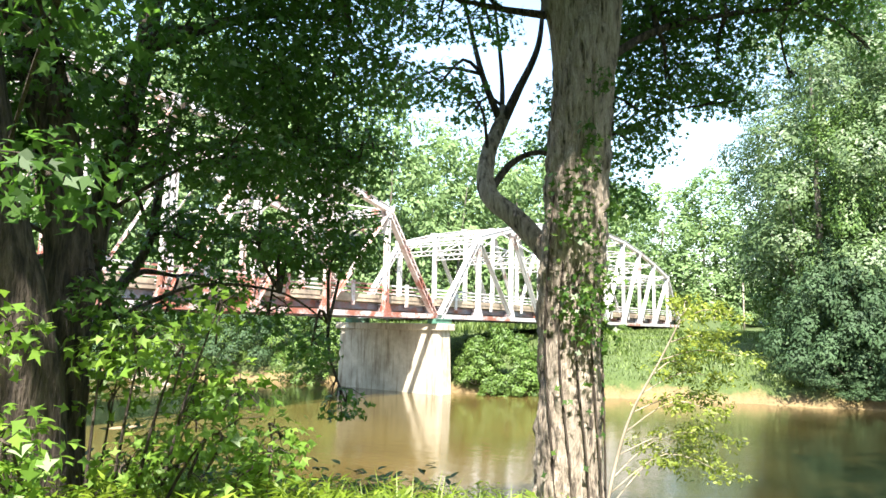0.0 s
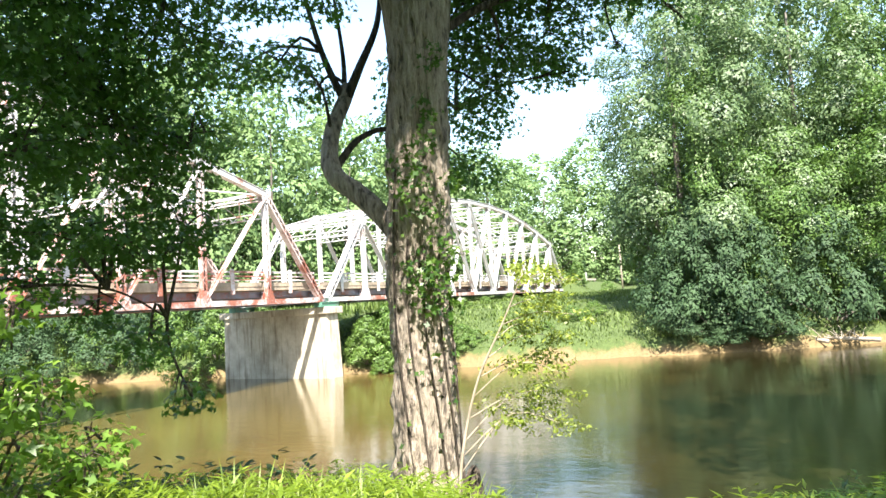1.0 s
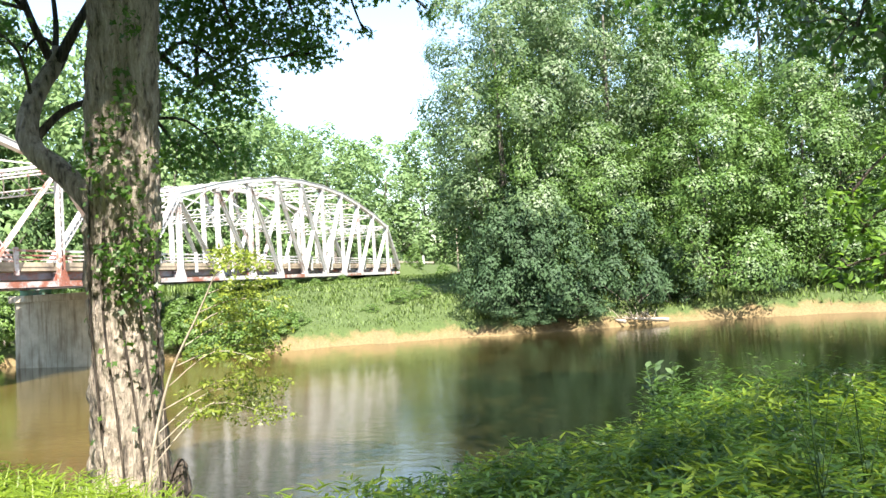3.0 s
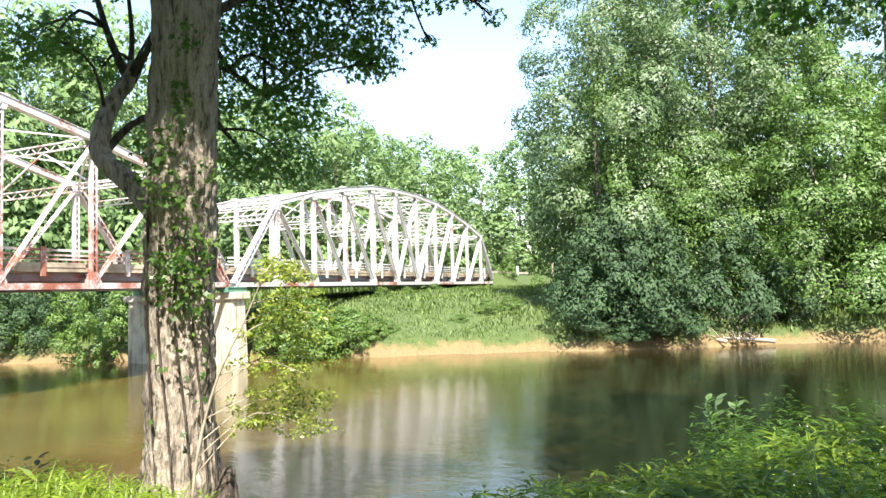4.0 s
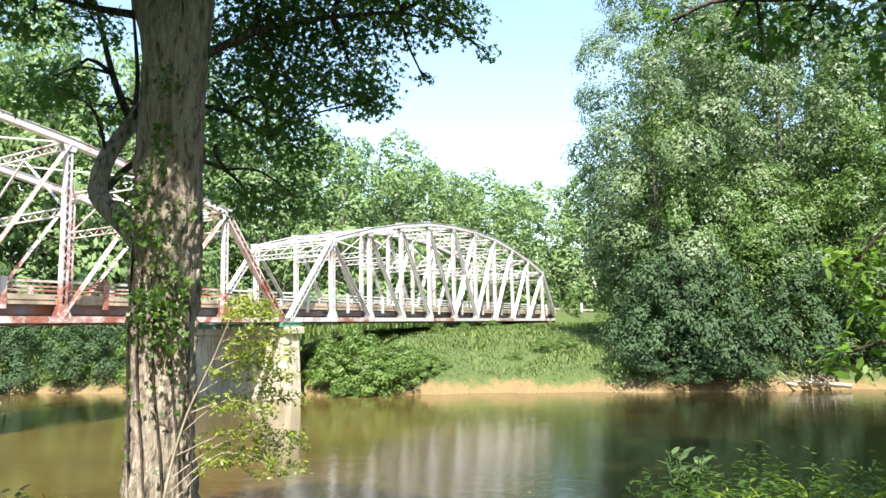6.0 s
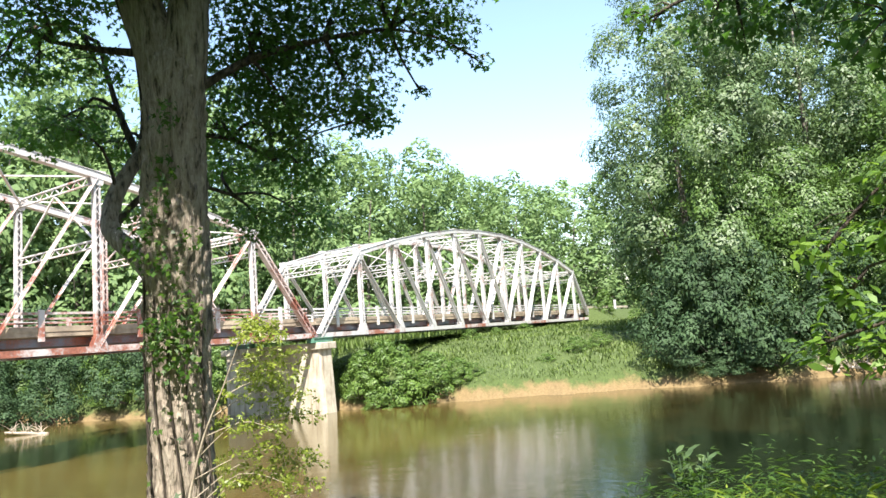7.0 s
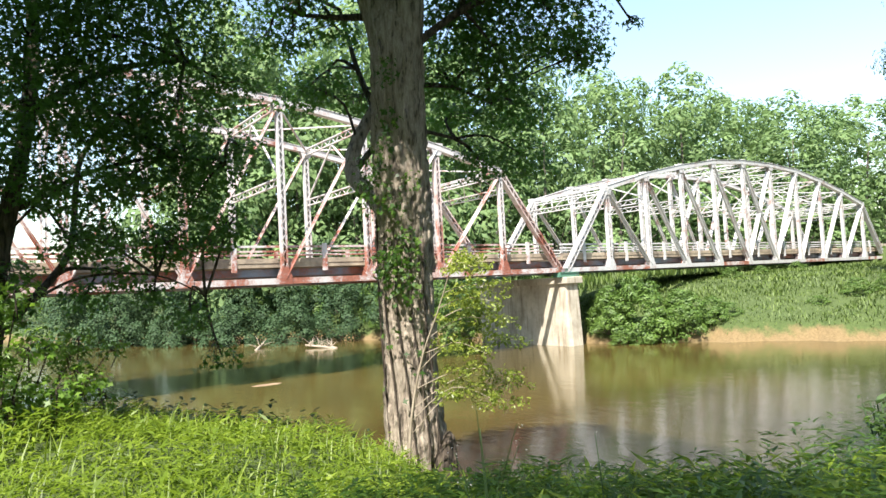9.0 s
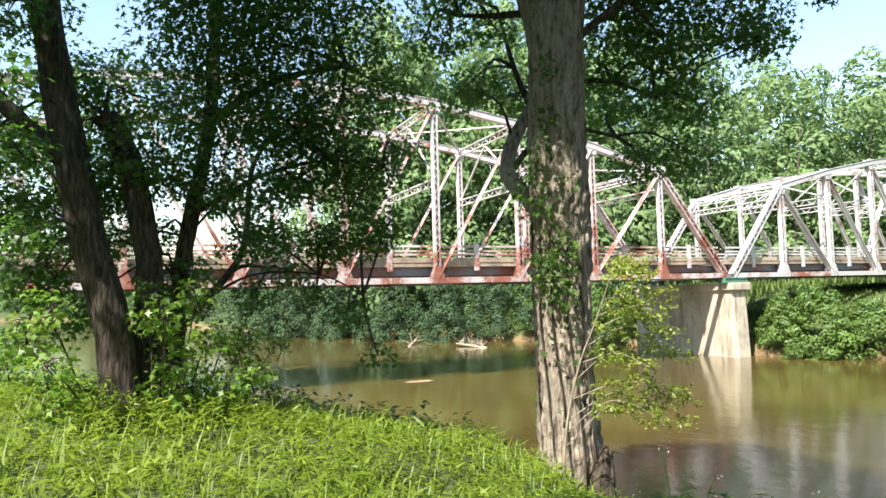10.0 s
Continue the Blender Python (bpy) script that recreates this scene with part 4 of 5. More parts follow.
part("stem", mesh_from("stem", v, f, DARK_BARK, True), DARK_BARK, vine)

sprig = thing("sapling", "slender half-bare sapling with yellow-green leaves beside the maple", "sapling", (0, 0, 0))
stem = [(-31.15, -26.1, 1.5), (-31.15, -26.25, 2.6), (-31.05, -26.5, 3.6), (-30.95, -26.9, 4.4), (-30.9, -27.25, 5.1)]
v, f = tube(bend(stem, 20), list(np.linspace(0.028, 0.007, 20)), 6)
part("stem", mesh_from("stem", v, f, DRIFT, True), DRIFT, sprig, "bare pale stem")
on_stem = bend(stem, 41)
SPRIG = []
for start, reach, turn, rise in ((8, 1.7, -40, 0.75), (10, 1.5, -58, 0.55), (12, 1.75, -22, 0.45), (15, 1.6, -45, 0.30), (18, 1.3, -70, 0.45), (21, 1.5, -30, 0.20), (24, 1.2, -50, 0.30), (27, 1.1, -10, 0.2), (30, 1.0, -75, 0.15), (33, 0.8, -35, 0.1), (36, 0.7, -95, 0.2), (38, 0.6, 10, 0.2)):
    a = on_stem[start]
    way = Vector((math.cos(radians(turn)), math.sin(radians(turn)), 0))
    e = a + way * reach + Vector((0, 0, rise * 0.6))
    twig = bend([a, a + way * reach * 0.5 + Vector((0, 0, rise)), e], 9)
    v, f = tube(twig, list(np.linspace(0.009, 0.003, 9)), 5)
    part("branch", mesh_from("branch", v, f, DRIFT, True), DRIFT, sprig)
    for k in range(30):
        q = twig[tree_rnd.randint(3, 8)]
        side = Vector((tree_rnd.uniform(-1, 1), tree_rnd.uniform(-1, 1), tree_rnd.uniform(-0.5, 0.35))) * 0.26
        SPRIG.append((q.x + side.x, q.y + side.y, q.z + side.z, tree_rnd.uniform(0.06, 0.13)))
c, nrm = clump_leaves(SPRIG, 2600, 0.6, 0.6)
part("leaves", leaf_cloud("leaves", c, nrm, RNG.uniform(0.04, 0.085, len(c)), "oval", YELLOW), YELLOW, sprig)

# ---- near bank: the many-stemmed maple ----
LEFT = [(-36.1, -24.4, 8.9, 1.2), (-35.1, -24.1, 9, 1.2), (-33.9, -23.8, 9.2, 1), (-36.1, -24.1, 7.8, 1.1), (-35, -23.7, 7.9, 1.1), (-33.9, -23.5, 8.1, 1), (-32.9, -23.5, 8.6, 0.6), (-34.4, -23.1, 7.1, 0.9), (-33.3, -23, 7.1, 0.8), (-32.6, -23.1, 7.5, 0.5), (-35.6, -23.9, 6.6, 0.8), (-32.9, -22.9, 6.2, 0.6), (-33.9, -23.1, 5.8, 0.7), (-35.2, -23.8, 5.8, 0.5), (-33.7, -23.1, 4.5, 0.45), (-33.2, -23.3, 3.7, 0.35), (-35.9, -24.8, 9.8, 1.6), (-34.2, -24.3, 10.4, 1.5), (-37.3, -22.4, 8.4, 1.2), (-37.7, -22.2, 6.9, 1.0), (-36.9, -25.9, 10.9, 1.6), (-37.3, -23.5, 7.1, 0.8), (-36.2, -22.9, 6.9, 0.8), (-34.7, -22.9, 7.9, 0.9), (-33.6, -22.9, 7.3, 0.7), (-35.3, -22.5, 5.8, 0.6), (-36.7, -22.9, 5.2, 0.55)]
LEFT += [(-37.1, -23.9, 5.0, 0.3), (-36.4, -23.2, 4.7, 0.4), (-39.0, -23.4, 6.2, 0.7), (-39.3, -23.2, 7.4, 0.8), (-38.2, -23.0, 8.4, 0.8), (-38.6, -23.2, 5.2, 0.6), (-37.6, -22.6, 6.6, 0.6), (-36.6, -22.2, 7.2, 0.6), (-38.9, -24.0, 9.2, 0.9), (-34.0, -22.6, 5.9, 0.6), (-33.5, -22.9, 6.5, 0.55), (-34.6, -22.3, 5.3, 0.55), (-33.2, -23.2, 5.8, 0.45), (-35.0, -22.2, 6.1, 0.6), (-35.2, -22.0, 4.9, 0.5), (-34.2, -22.8, 4.9, 0.4), (-34.6, -22.6, 6.9, 0.6)]
LEFT += [(-38.5, -26.2, 6.6, 0.5), (-38.4, -26.0, 5.6, 0.45), (-38.8, -26.5, 7.4, 0.6), (-38.2, -22.0, 6.8, 0.8), (-38.7, -21.8, 6.2, 0.8), (-37.8, -21.6, 6.0, 0.6), (-38.0, -21.8, 7.8, 0.7), (-38.9, -22.0, 7.6, 0.8), (-36.9, -22.0, 6.0, 0.5), (-36.3, -21.8, 5.4, 0.5), (-35.8, -22.0, 6.6, 0.5), (-38.9, -22.6, 5.2, 0.7), (-39.3, -22.8, 6.4, 0.8), (-39.0, -22.4, 4.2, 0.6), (-38.2, -22.2, 4.6, 0.6), (-38.0, -22.0, 5.7, 0.6)]
# unseen high clumps, added to cast shade on the stems and leaves below
LEFT += [(-42.2, -26.3, 12.6, 1.2), (-42.0, -26.2, 13.8, 1.3), (-38.5, -26.3, 12.8, 1.8), (-37.2, -25.4, 13.2, 1.8), (-36.0, -26.0, 13.4, 1.7), (-39.6, -25.0, 12.6, 1.7), (-38.0, -27.6, 13.6, 1.6), (-35.2, -25.2, 13.2, 1.5), (-40.2, -27.0, 13.4, 1.7), (-36.4, -27.2, 13.8, 1.5)]
left_tree = thing("tree", "many-stemmed dark maple leaning over the grassy bank", "tree", (0, 0, 0))
stems = [
    ([(-37.35, -23.8, 2.3), (-37.52, -23.8, 4.24), (-37.88, -23.7, 5.71), (-38.28, -23.6, 7.78), (-38.52, -23.6, 9.43), (-38.7, -23.7, 11.2)], (0.29, 0.20)),
    ([(-37.05, -23.5, 2.4), (-37.05, -23.4, 4.2), (-37.05, -23.3, 5.48), (-37.36, -23.2, 7.09), (-37.7, -23.2, 7.8)], (0.24, 0.18)),
    ([(-36.7, -22.7, 2.2), (-36.62, -22.6, 4.14), (-36.44, -22.6, 5.9), (-36.05, -22.6, 7.95), (-35.94, -22.7, 10.5)], (0.17, 0.10)),
    ([(-36.5, -22.5, 4.4), (-35.7, -21.8, 5.22), (-35.35, -21.8, 5.89), (-35.19, -21.8, 7.36), (-34.67, -21.8, 8.15)], (0.08, 0.04)),
    ([(-35.75, -21.85, 5.2), (-35.4, -21.75, 5.42), (-34.9, -21.7, 5.40)], (0.05, 0.025)),
    ([(-36.2, -22.4, 6.4), (-35.2, -22.8, 7.0), (-34.0, -23.1, 7.3), (-33.0, -23.2, 7.2)], (0.05, 0.02)),
    ([(-36.05, -22.5, 8.0), (-35.0, -23.4, 8.6), (-33.8, -23.7, 8.9)], (0.09, 0.03)),
    ([(-36.4, -22.4, 4.6), (-35.4, -22.8, 5.2), (-34.2, -23.0, 5.2), (-33.4, -23.1, 4.8)], (0.03, 0.01)),
    ([(-38.25, -23.7, 7.0), (-38.9, -24.0, 7.6), (-39.8, -24.4, 8.6)], (0.15, 0.08)),
]
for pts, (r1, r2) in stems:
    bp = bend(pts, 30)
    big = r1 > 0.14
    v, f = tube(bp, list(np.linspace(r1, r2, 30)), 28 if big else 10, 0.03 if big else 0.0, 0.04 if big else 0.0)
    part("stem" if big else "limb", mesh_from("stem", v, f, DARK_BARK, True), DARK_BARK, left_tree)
roots = [p for pts, _ in stems for p in pts[2:]]
v, f = joined(limbs_to(LEFT, roots, tree_rnd, 0.04, 7))
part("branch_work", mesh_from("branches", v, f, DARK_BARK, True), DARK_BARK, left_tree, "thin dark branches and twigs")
c, nrm = clump_leaves([q for q in LEFT if q[2] < 12], 1200, 0.45, 0.7, 0.12)
c2, nrm2 = clump_leaves([q for q in LEFT if q[2] >= 12], 520, 0.45, 0.7, 0.12)
c, nrm = np.concatenate([c, c2]), np.concatenate([nrm, nrm2])
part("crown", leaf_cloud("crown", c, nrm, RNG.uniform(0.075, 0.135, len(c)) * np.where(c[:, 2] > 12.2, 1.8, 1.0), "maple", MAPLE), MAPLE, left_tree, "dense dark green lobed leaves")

LOWER = [q for q in [(-36.2, -23.6, 3.6, 0.4), (-35.6, -23.4, 3.9, 0.4), (-35.2, -23.9, 3.3, 0.3), (-35.0, -23.2, 4.0, 0.3), (-36.9, -24.4, 3.6, 0.35), (-36.4, -24.2, 3.5, 0.45), (-35.5, -23.9, 3.6, 0.35), (-37.0, -24, 4.5, 0.35), (-36.7, -23.7, 4.1, 0.4), (-35.5, -23.3, 4.2, 0.35), (-37.9, -24.6, 3.6, 0.45), (-35.9, -24.7, 3.3, 0.3), (-38.2, -26.4, 5.2, 0.6), (-38.2, -26.4, 4.4, 0.5), (-36.8, -24.3, 4.6, 0.5), (-35.9, -23.8, 4.2, 0.4), (-36.5, -24.4, 3.5, 0.4)] if q[0] > -38.1] + [(-36.7, -25.2, 3.9, 0.4), (-36.3, -25.0, 4.2, 0.4), (-36.85, -24.9, 4.5, 0.3), (-36.0, -25.1, 3.6, 0.4), (-36.4, -24.8, 4.9, 0.35), (-38.2, -25.3, 4.0, 0.4), (-38.3, -25.0, 4.7, 0.45), (-38.1, -25.4, 3.5, 0.35), (-35.6, -24.8, 3.7, 0.35), (-36.6, -25.4, 3.4, 0.35), (-38.7, -23.6, 4.2, 0.5), (-39.0, -23.0, 3.8, 0.5), (-38.4, -23.2, 3.5, 0.45)]
for k in range(3):
    mine = LOWER[k::3]
    shoot = thing("sapling", "young maple shoots with bright green leaves at the tree's foot", "sapling", (0, 0, 0), "maple shoots")
    ground_pts = [(x * 0.6 - 37.0 * 0.4, y * 0.6 - 23.6 * 0.4, float(land(x, y)) - 0.1) for x, y, z, r in mine]
    for (x, y, z, r), g in zip(mine, ground_pts):
        v, f = tube(bend([g, ((x + g[0]) / 2, (y + g[1]) / 2, z * 0.6 + g[2] * 0.4), (x, y, z)], 7), list(np.linspace(0.022, 0.006, 7)), 5)
        part("stem", mesh_from("stem", v, f, DARK_BARK, True), DARK_BARK, shoot)
    v, f = joined([t for x, y, z, r in mine for t in limbs_to([(x, y, z, r)], [(x, y, z - 0.3)], tree_rnd, 0.014, 7)])
    tagged(part("branch_work", mesh_from("branch_work", v, f, DARK_BARK, True), DARK_BARK, shoot), "thin dark twigs", "", "", "stuff")
    c, nrm = clump_leaves(mine, 900, 0.6, 0.7, 0.1)
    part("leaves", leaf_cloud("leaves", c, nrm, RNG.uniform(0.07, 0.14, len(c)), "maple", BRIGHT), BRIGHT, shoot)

# ---- near bank: the tree that reaches over from the other side, and its young neighbour ----
# clumps from about z 11 up are out of view, added to shade bank and water
OVER = [(-28.9, -33.7, 8.05, 0.45), (-29.3, -32.7, 8.35, 0.3), (-28.6, -33.4, 8.5, 0.6), (-28.7, -34.2, 8.3, 0.6), (-30.3, -35.1, 7.1, 0.6), (-30.8, -35.2, 6.4, 0.35), (-29.5, -34.9, 7.8, 0.55), (-30.6, -36.6, 8.6, 1.3), (-32.0, -37.6, 9.4, 1.6), (-30.4, -38.4, 7.6, 1.4), (-33.6, -38.6, 10.2, 1.8), (-31.6, -36.4, 10.4, 1.4), (-32.8, -40.6, 8.6, 1.7), (-29.6, -36.2, 9.6, 1.1), (-33.0, -36.2, 11.6, 1.3), (-34.4, -40.0, 11.4, 1.9), (-38.3, -35.8, 11.9, 1.3), (-39.1, -36.9, 13.0, 1.2), (-37.7, -36.1, 11.5, 0.9), (-39.8, -36.0, 13.8, 1.5), (-37.5, -34.7, 11.9, 0.9), (-40.4, -37.6, 14.4, 1.8), (-29.0, -38.0, 12.4, 2.0), (-28.0, -38.6, 14.2, 2.1), (-30.0, -39.0, 15.4, 2.1), (-27.4, -37.8, 11.6, 1.5), (-26.8, -39.0, 13.2, 1.9), (-31.0, -37.2, 14.0, 1.9), (-40.2, -34.9, 13.2, 1.3), (-38.8, -34.3, 12.6, 1.2), (-41.4, -36.2, 14.0, 1.5), (-37.2, -35.0, 12.6, 1.0), (-36.6, -34.2, 12.4, 0.9), (-36.3, -35.7, 12.0, 0.7), (-36.0, -35.0, 11.7, 0.8), (-37.4, -34.2, 12.2, 0.8)]
side_tree = thing("tree", "leafy bank tree with low branches reaching over the water", "tree", (0, 0, 0))
stems = [
    ([(-32.4, -39.6, 2.4), (-32.4, -39.4, 5.0), (-32.3, -38.8, 7.4), (-32.2, -38.0, 9.6)], (0.3, 0.12)),
    ([(-32.3, -39.0, 6.6), (-31.4, -37.4, 7.3), (-30.4, -35.8, 7.8), (-29.2, -34.4, 8.3), (-28.9, -33.5, 8.6)], (0.10, 0.02)),
    ([(-32.3, -39.0, 5.8), (-31.6, -37.2, 6.2), (-31.0, -35.6, 6.5)], (0.07, 0.02)),
]
for pts, (r1, r2) in stems:
    v, f = tube(bend(pts, 22), list(np.linspace(r1, r2, 22)), 16, 0.02 if r1 > 0.15 else 0, 0.03 if r1 > 0.15 else 0)
    part("trunk" if r1 > 0.15 else "limb", mesh_from("trunk", v, f, DARK_BARK, True), DARK_BARK, side_tree)
v, f = joined(limbs_to(OVER, [p for pts, _ in stems for p in pts[1:]], tree_rnd, 0.05, 6))
part("branch_work", mesh_from("branches", v, f, DARK_BARK, True), DARK_BARK, side_tree, "thin dark twigs")
c, nrm = clump_leaves([q for q in OVER if q[2] < 11], 620, 0.5, 0.65, 0.12)
c2, nrm2 = clump_leaves([q for q in OVER if q[2] >= 11], 320, 0.5, 0.65, 0.12)
c, nrm = np.concatenate([c, c2]), np.concatenate([nrm, nrm2])
part("crown", leaf_cloud("crown", c, nrm, RNG.uniform(0.09, 0.16, len(c)), "maple", MAPLE), MAPLE, side_tree, "dark green lobed leaves")

young = thing("sapling", "young elm with bright oval leaves on the bank", "sapling", (-32.2, -35.1, 2.4))
YOUNG = [(0.0, 0.65, 2.45, 0.2), (0.05, 0.35, 2.85, 0.28), (0.0, 0.4, 2.25, 0.28), (0.0, 0.2, 3.2, 0.3), (-0.1, 0.1, 2.6, 0.3), (0.1, -0.2, 3.5, 0.35), (0.0, 0.75, 2.75, 0.22), (0.0, 0.85, 2.15, 0.2), (0.0, 0.5, 2.05, 0.22)]
stem = [(0, -0.1, 0.0), (0.02, -0.1, 1.2), (0.0, 0.0, 2.2), (0.05, -0.05, 3.2), (0.1, -0.1, 3.8)]
v, f = joined([tube(bend(stem, 14), list(np.linspace(0.02, 0.005, 14)), 6)] + limbs_to(YOUNG, stem, tree_rnd, 0.008, 5))
part("stem", mesh_from("stem", v, f, DARK_BARK, True), DARK_BARK, young)
c, nrm = clump_leaves(YOUNG, 1900, 1.0, 0.7, 0.2)
part("leaves", leaf_cloud("leaves", c, nrm, RNG.uniform(0.07, 0.125, len(c)), "oval", BRIGHT), BRIGHT, young)


def flower_weed(place, heads, tall, label):
    weed = thing("weed", label, "wild flower", place, "bank weeds")
    stem = [(0, 0, -0.1), (0.02, 0.01, tall * 0.5), (0.0, 0.03, tall)]
    pieces = [tube(bend(stem, 10), list(np.linspace(0.005, 0.002, 10)), 5)]
    for h in heads:
        v, f = tube(bend([(0, 0, h[2] * 0.55), (h[0] * 0.6, h[1] * 0.6, h[2] * 0.85), h[:3]], 5), [0.0025, 0.0025, 0.002, 0.002, 0.0015], 4)
        part("stalk", mesh_from("stalk", v, f, SHRUB, True), SHRUB, weed)
        c, nrm = clump_leaves([h], 5200, 0.6, 0.8)
        part("flower_head", leaf_cloud("flowers", c, nrm, RNG.uniform(0.007, 0.015, len(c)), "spray", PETAL), PETAL, weed, "tiny pale flower head")
    v, f = joined(pieces)
    part("stem", mesh_from("stem", v, f, SHRUB, True), SHRUB, weed)
    n = 26
    z = RNG.uniform(0.1, 0.7, n) * tall
    a = RNG.uniform(0, 6.3, n)
    ax = np.stack([np.cos(a), np.sin(a), 0.2 + 0 * a], -1)
    part("leaves", leaf_cloud("leaves", np.stack([0 * z, 0 * z, z], -1), np.tile((0, 0, 1.0), (n, 1)) + ax * -0.2, RNG.uniform(0.10, 0.18, n), "lance", SHRUB, ax), SHRUB, weed)


flower_weed((-35.3, -33.3, 3.0), [(0.0, 0.05, 1.2, 0.04), (-0.08, 0.12, 1.0, 0.045), (0.05, -0.16, 1.05, 0.045), (0.1, -0.1, 1.12, 0.04), (-0.05, 0.1, 0.86, 0.04), (0.12, 0.05, 0.92, 0.035)], 1.1, "tall weed with small pale flower heads on the bank")
flower_weed((-34.9, -33.6, 2.95), [(0.0, 0.04, 1.1, 0.04), (-0.1, 0.1, 0.95, 0.04), (0.06, -0.14, 0.98, 0.045), (0.1, 0.02, 0.85, 0.04)], 1.02, "tall weed with small pale flower heads on the bank")

willow = thing("weed", "grey-green milkweed stalks with broad leaves on the bank's edge", "weed", (-29.97, -32.8, 2.4), "bank weeds")
n = 90
z = RNG.uniform(0.25, 1.0, n)
a = RNG.uniform(0, 6.3, n)
sx, sy = RNG.choice([-0.16, 0.0, 0.14], n), RNG.choice([-0.12, 0.1, 0.2], n)
ax = np.stack([np.cos(a), np.sin(a), 0.5 + 0 * a], -1)
part("leaves", leaf_cloud("leaves", np.stack([sx * z, sy * z, z], -1), np.tile((0, 0, 1.0), (n, 1)), RNG.uniform(0.13, 0.2, n), "oval", COTTON, ax), COTTON, willow)
for x in (-0.16, 0.0, 0.14):
    for y in (-0.12, 0.1, 0.2):
        v, f = tube([(0, 0, -0.1), (x, y, 1.0)], [0.01, 0.006], 5)
        part("stalk", mesh_from("stalk", v, f, SHRUB, True), SHRUB, willow)

# ---- grass and herbs ----
def scatter(count, x0, x1, y0, y1, lowest, keep=None):
    x, y = RNG.uniform(x0, x1, count), RNG.uniform(y0, y1, count)
    z = land(x, y)
    ok = z > lowest
    if keep is not None:
        ok &= keep(x, y, z)
    return np.stack([x[ok], y[ok], z[ok]], -1)


def patchy(x, y):
    return 0.5 + 0.5 * np.sin(x * 1.7 + np.sin(y * 1.1) * 1.5) * np.sin(y * 1.9 + np.sin(x * 0.8))


base = scatter(30000, -45, -26.4, -40, -12, 0.8, lambda x, y, z: RNG.uniform(0, 1, len(x)) < 0.45 + 0.55 * patchy(x, y))
tall = 0.26 + 0.24 * (base[:, 1] < -31.2) * (base[:, 0] > -33.8) + 0.34 * patchy(base[:, 0] * 0.6, base[:, 1] * 0.7) * RNG.uniform(0.5, 1.2, len(base))
k = 8
frac = RNG.uniform(0.25, 1.0, (len(base), k))
a = RNG.uniform(0, 2 * math.pi, (len(base), k))
lean = RNG.normal(size=(len(base), 2)) * 0.12
co = np.repeat(base, k, 0)
co[:, 2] += (frac * tall[:, None]).ravel()
co[:, :2] += np.repeat(lean, k, 0) * frac.ravel()[:, None]
ax = np.stack([np.cos(a).ravel(), np.sin(a).ravel(), RNG.uniform(-0.1, 0.9, a.size)], -1)
solo("bank_herbs", leaf_cloud("herbs", co, np.tile((0, 0, 1.0), (len(co), 1)) + RNG.normal(size=(len(co), 3)) * 0.25, RNG.uniform(0.07, 0.16, len(co)) * RNG.choice([0.7, 1.0, 1.0, 1.4], len(co)), "lance", GRASS, ax), GRASS, "knee-high bright green herbs on the near bank", "herbs", "stuff")
base = scatter(52000, -47, -26.2, -42, -10, 0.5, lambda x, y, z: RNG.uniform(0, 1, len(x)) < 0.35 + 0.65 * patchy(x + 2, y))
a = RNG.uniform(0, 2 * math.pi, len(base))
ax = np.stack([np.cos(a) * 0.35, np.sin(a) * 0.35, np.ones(len(base))], -1)
solo("bank_grass", leaf_cloud("grass", base, np.stack([np.cos(a), np.sin(a), 0.2 + 0 * a], -1) * -1, RNG.uniform(0.25, 0.62, len(base)) * (1.0 + 0.1 * (base[:, 1] < -31.2) * (base[:, 0] > -33.8)), "blade", GRASS, ax), GRASS, "long bright green grass blades on the near bank", "grass", "stuff")
base = scatter(5400, -36.0, -29.4, -36.4, -30.6, 1.2, lambda x, y, z: (np.hypot(x + 37.0, y + 35.0) > 1.7) & (RNG.uniform(0, 1, len(x)) < 0.25 + 0.75 * patchy(x * 1.3, y * 1.3)))
k = 16
frac = RNG.uniform(0.12, 1.0, (len(base), k)) ** 0.7
a = RNG.uniform(0, 2 * math.pi, (len(base), k))
lean = RNG.normal(size=(len(base), 2)) * 0.14
co = np.repeat(base, k, 0)
co[:, 2] += (frac * np.where((base[:, :1] > -32.2) & (base[:, 1:2] < -32.6), np.clip(3.4 - base[:, 2:], 0.4, 1.3), 0.6) * RNG.uniform(0.5, 1.1, (len(base), 1))).ravel()
co[:, :2] += np.repeat(lean, k, 0) * frac.ravel()[:, None]
ax = np.stack([np.cos(a).ravel(), np.sin(a).ravel(), RNG.uniform(-0.2, 0.6, a.size)], -1)
solo("bank_weeds", leaf_cloud("weeds", co, np.tile((0, 0, 1.0), (len(co), 1)) + RNG.normal(size=(len(co), 3)) * 0.25, RNG.uniform(0.06, 0.14, len(co)), "lance", HERB, ax), HERB, "leafy green weeds crowding the edge of the bank", "weeds", "stuff")
base = scatter(900, -36.5, -29.5, -24.5, -17.5, 1.2, lambda x, y, z: z < 2.5)
k = 14
frac = RNG.uniform(0.1, 1.0, (len(base), k))
a = RNG.uniform(0, 2 * math.pi, (len(base), k))
co = np.repeat(base, k, 0)
co[:, 2] += (frac * RNG.uniform(0.4, 0.75, (len(base), 1))).ravel()
ax = np.stack([np.cos(a).ravel(), np.sin(a).ravel(), RNG.uniform(-0.2, 0.6, a.size)], -1)
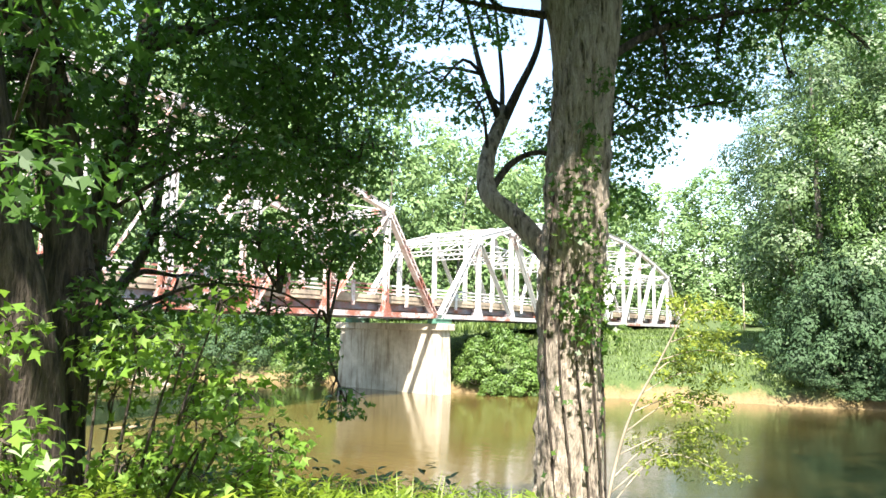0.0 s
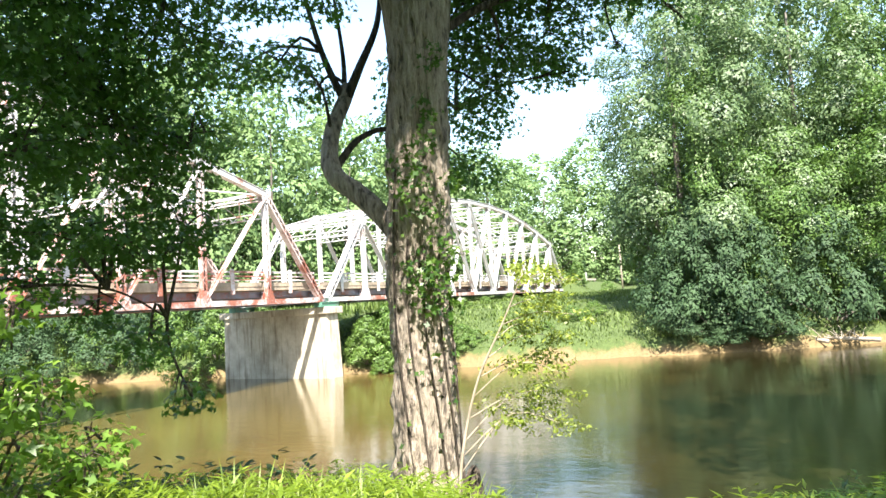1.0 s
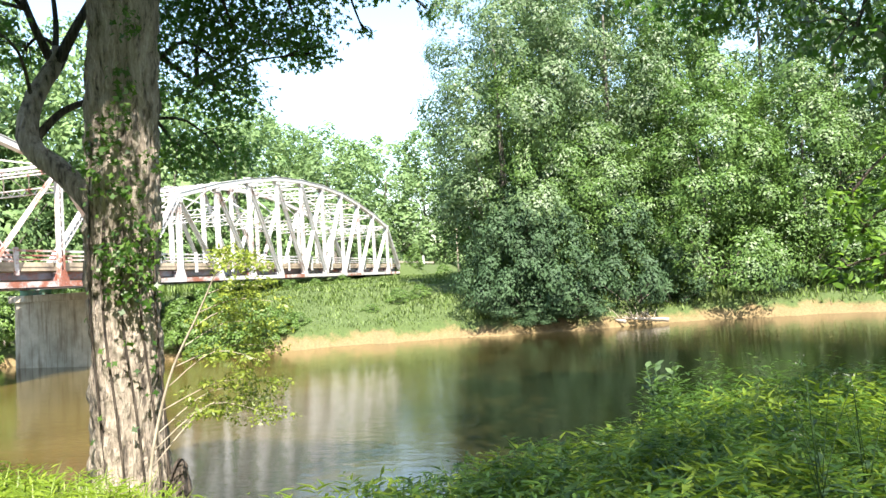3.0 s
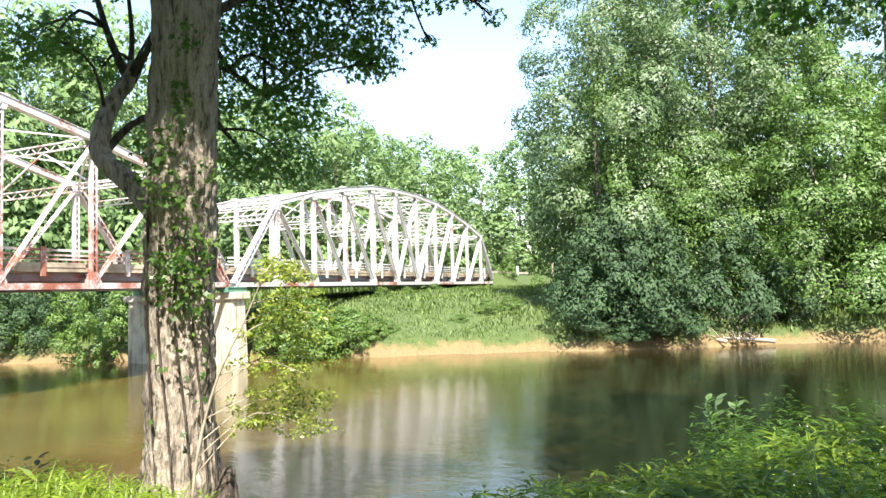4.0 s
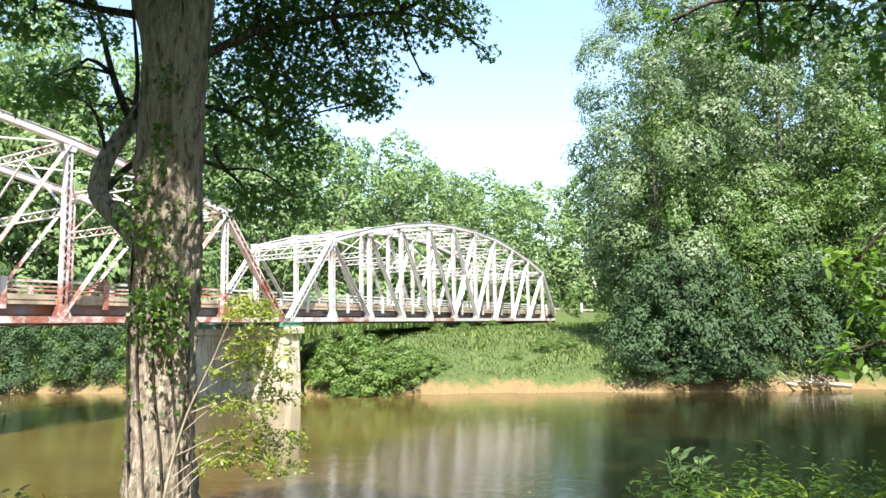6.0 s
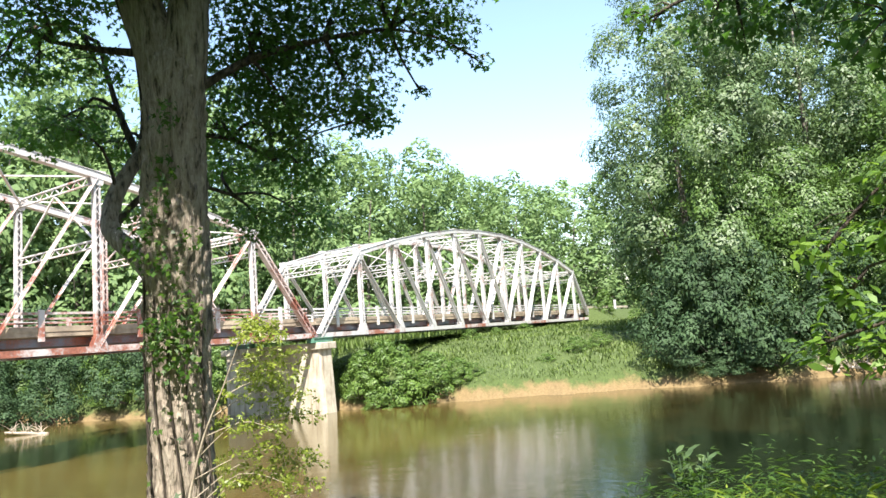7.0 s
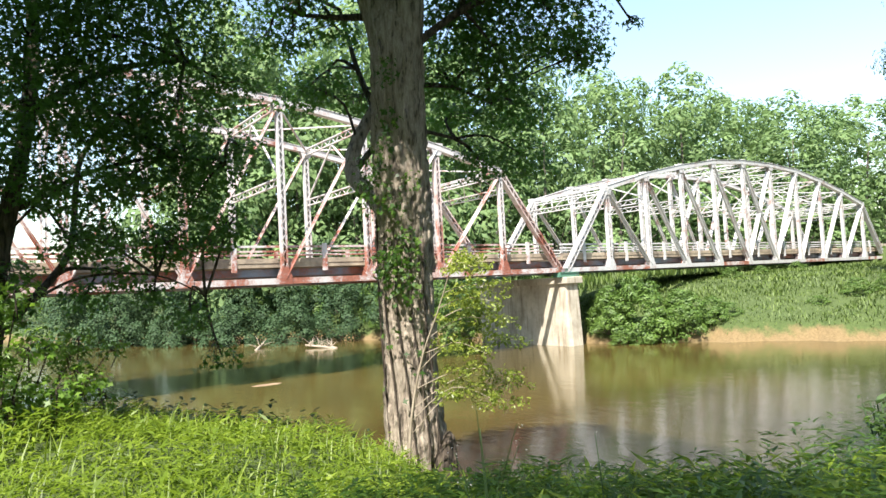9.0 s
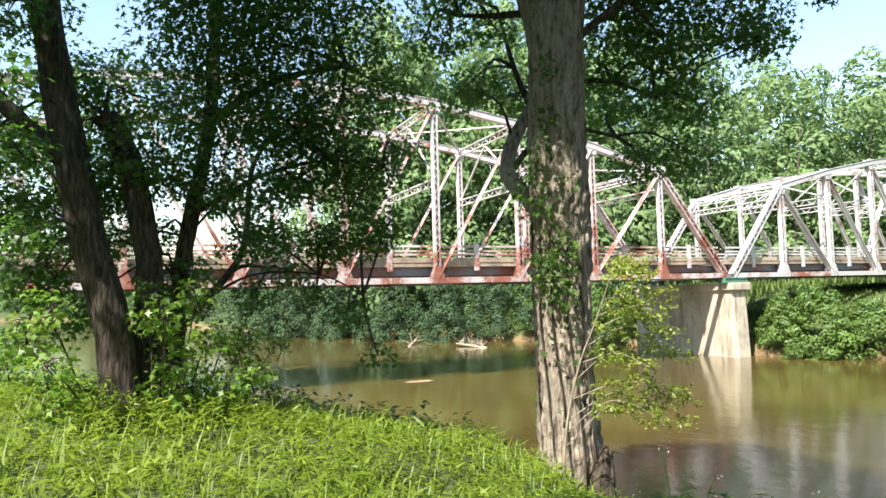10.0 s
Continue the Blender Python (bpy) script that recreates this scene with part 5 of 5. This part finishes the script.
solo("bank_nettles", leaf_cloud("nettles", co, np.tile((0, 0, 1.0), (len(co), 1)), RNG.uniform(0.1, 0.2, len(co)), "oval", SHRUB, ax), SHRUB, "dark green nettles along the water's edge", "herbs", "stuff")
base = scatter(105000, 1.5, 58, -36, 11, 0.4, lambda x, y, z: (RNG.uniform(0, 1, len(x)) < 0.35 + 0.65 * patchy(x * 0.4, y * 0.4)) & ((z > 0.95) | (patchy(x * 0.9, y * 0.9) > 0.62)))
a = RNG.uniform(0, 2 * math.pi, len(base))
ax = np.stack([np.cos(a) * 0.8, np.sin(a) * 0.8, np.ones(len(base))], -1)
solo("far_grass", leaf_cloud("far_grass", base, np.stack([np.cos(a), np.sin(a), 0.3 + 0 * a], -1), RNG.uniform(0.17, 0.36, len(base)) * (0.7 + 0.9 * patchy(base[:, 0] * 0.3, base[:, 1] * 0.35)), "lance", FAR_GRASS, ax), FAR_GRASS, "tall pale green grass on the far bank", "grass", "stuff")
base = scatter(9000, -14, 40, 10, 48, 1.0)
a = RNG.uniform(0, 2 * math.pi, len(base))
ax = np.stack([np.cos(a) * 0.5, np.sin(a) * 0.5, np.ones(len(base))], -1)
solo("shore_growth", leaf_cloud("shore_growth", base, np.stack([np.cos(a), np.sin(a), 0.3 + 0 * a], -1), RNG.uniform(0.5, 1.1, len(base)), "lance", FAR_GRASS, ax), FAR_GRASS, "rank green growth on the shore past the bridge", "grass", "stuff")
base = scatter(9000, 16, 40, -75, -36, 0.7)
a = RNG.uniform(0, 2 * math.pi, len(base))
ax = np.stack([np.cos(a) * 0.5, np.sin(a) * 0.5, np.ones(len(base))], -1)
solo("woodside_grass", leaf_cloud("woodside_grass", base, np.stack([np.cos(a), np.sin(a), 0.3 + 0 * a], -1), RNG.uniform(0.4, 0.8, len(base)), "lance", FAR_GRASS, ax), FAR_GRASS, "grass under the trees of the far bank", "grass", "stuff")

# ---- drift on the water's edge ----
def driftwood(place, label, length, turn, boughs, seed):
    r = random.Random(seed)
    log = thing("driftwood", label, "log", place, "driftwood")
    c, s = math.cos(radians(turn)), math.sin(radians(turn))
    v, f = tube(bend([(-c * length / 2, -s * length / 2, -0.05), (0, 0.05, 0.12), (c * length / 2, s * length / 2, 0.25)], 14), list(np.linspace(0.16, 0.07, 14)), 10, 0.03)
    part("log", mesh_from("log", v, f, DRIFT, True), DRIFT, log)
    for k in range(boughs):
        u = r.uniform(-0.4, 0.5) * length
        b = Vector((c * u, s * u, 0.1))
        e = b + Vector((r.uniform(-1, 1), r.uniform(-1, 1), r.uniform(0.2, 1.1)))
        v, f = tube(bend([b, b.lerp(e, 0.5) + Vector((0, 0, 0.12)), e], 6), list(np.linspace(0.04, 0.008, 6)), 5)
        part("bough", mesh_from("bough", v, f, DRIFT, True), DRIFT, log)


driftwood((-10.4, 20.4, 0.0), "bleached drift log with bare boughs stranded in the shallows", 3.8, 110, 26, 1)
driftwood((-13.5, 27.0, 0.0), "bleached drift log stranded in the shallows", 4.2, 60, 8, 2)
driftwood((16.2, -33.2, 0.35), "tangle of bare drift branches at the foot of the bank", 3.5, 100, 16, 3)
driftwood((15.6, -30.6, 0.45), "tangle of bare drift branches at the foot of the bank", 2.6, 60, 12, 4)
bar = bmesh.new()
bmesh.ops.create_icosphere(bar, subdivisions=3, radius=1.0)
for q in bar.verts:
    q.co = Vector((q.co.x * 0.9, q.co.y * 0.4, q.co.z * 0.07)) * (1 + 0.2 * noise.noise(q.co * 2))
solo("sand_bar", bar, CLAY, "small bare clay bar just above the water", "sand bar", "", "", (-23.2, 0.4, -0.025))
pole = thing("utility_pole", "pale weathered wooden pole beside the road", "pole", (70.0, -4.9, 4.4))
v, f = tube([(0, 0, 0), (0, 0, 4), (0.05, 0, 8.0)], [0.16, 0.14, 0.12], 10)
part("shaft", mesh_from("shaft", v, f, DRIFT, True), DRIFT, pole)
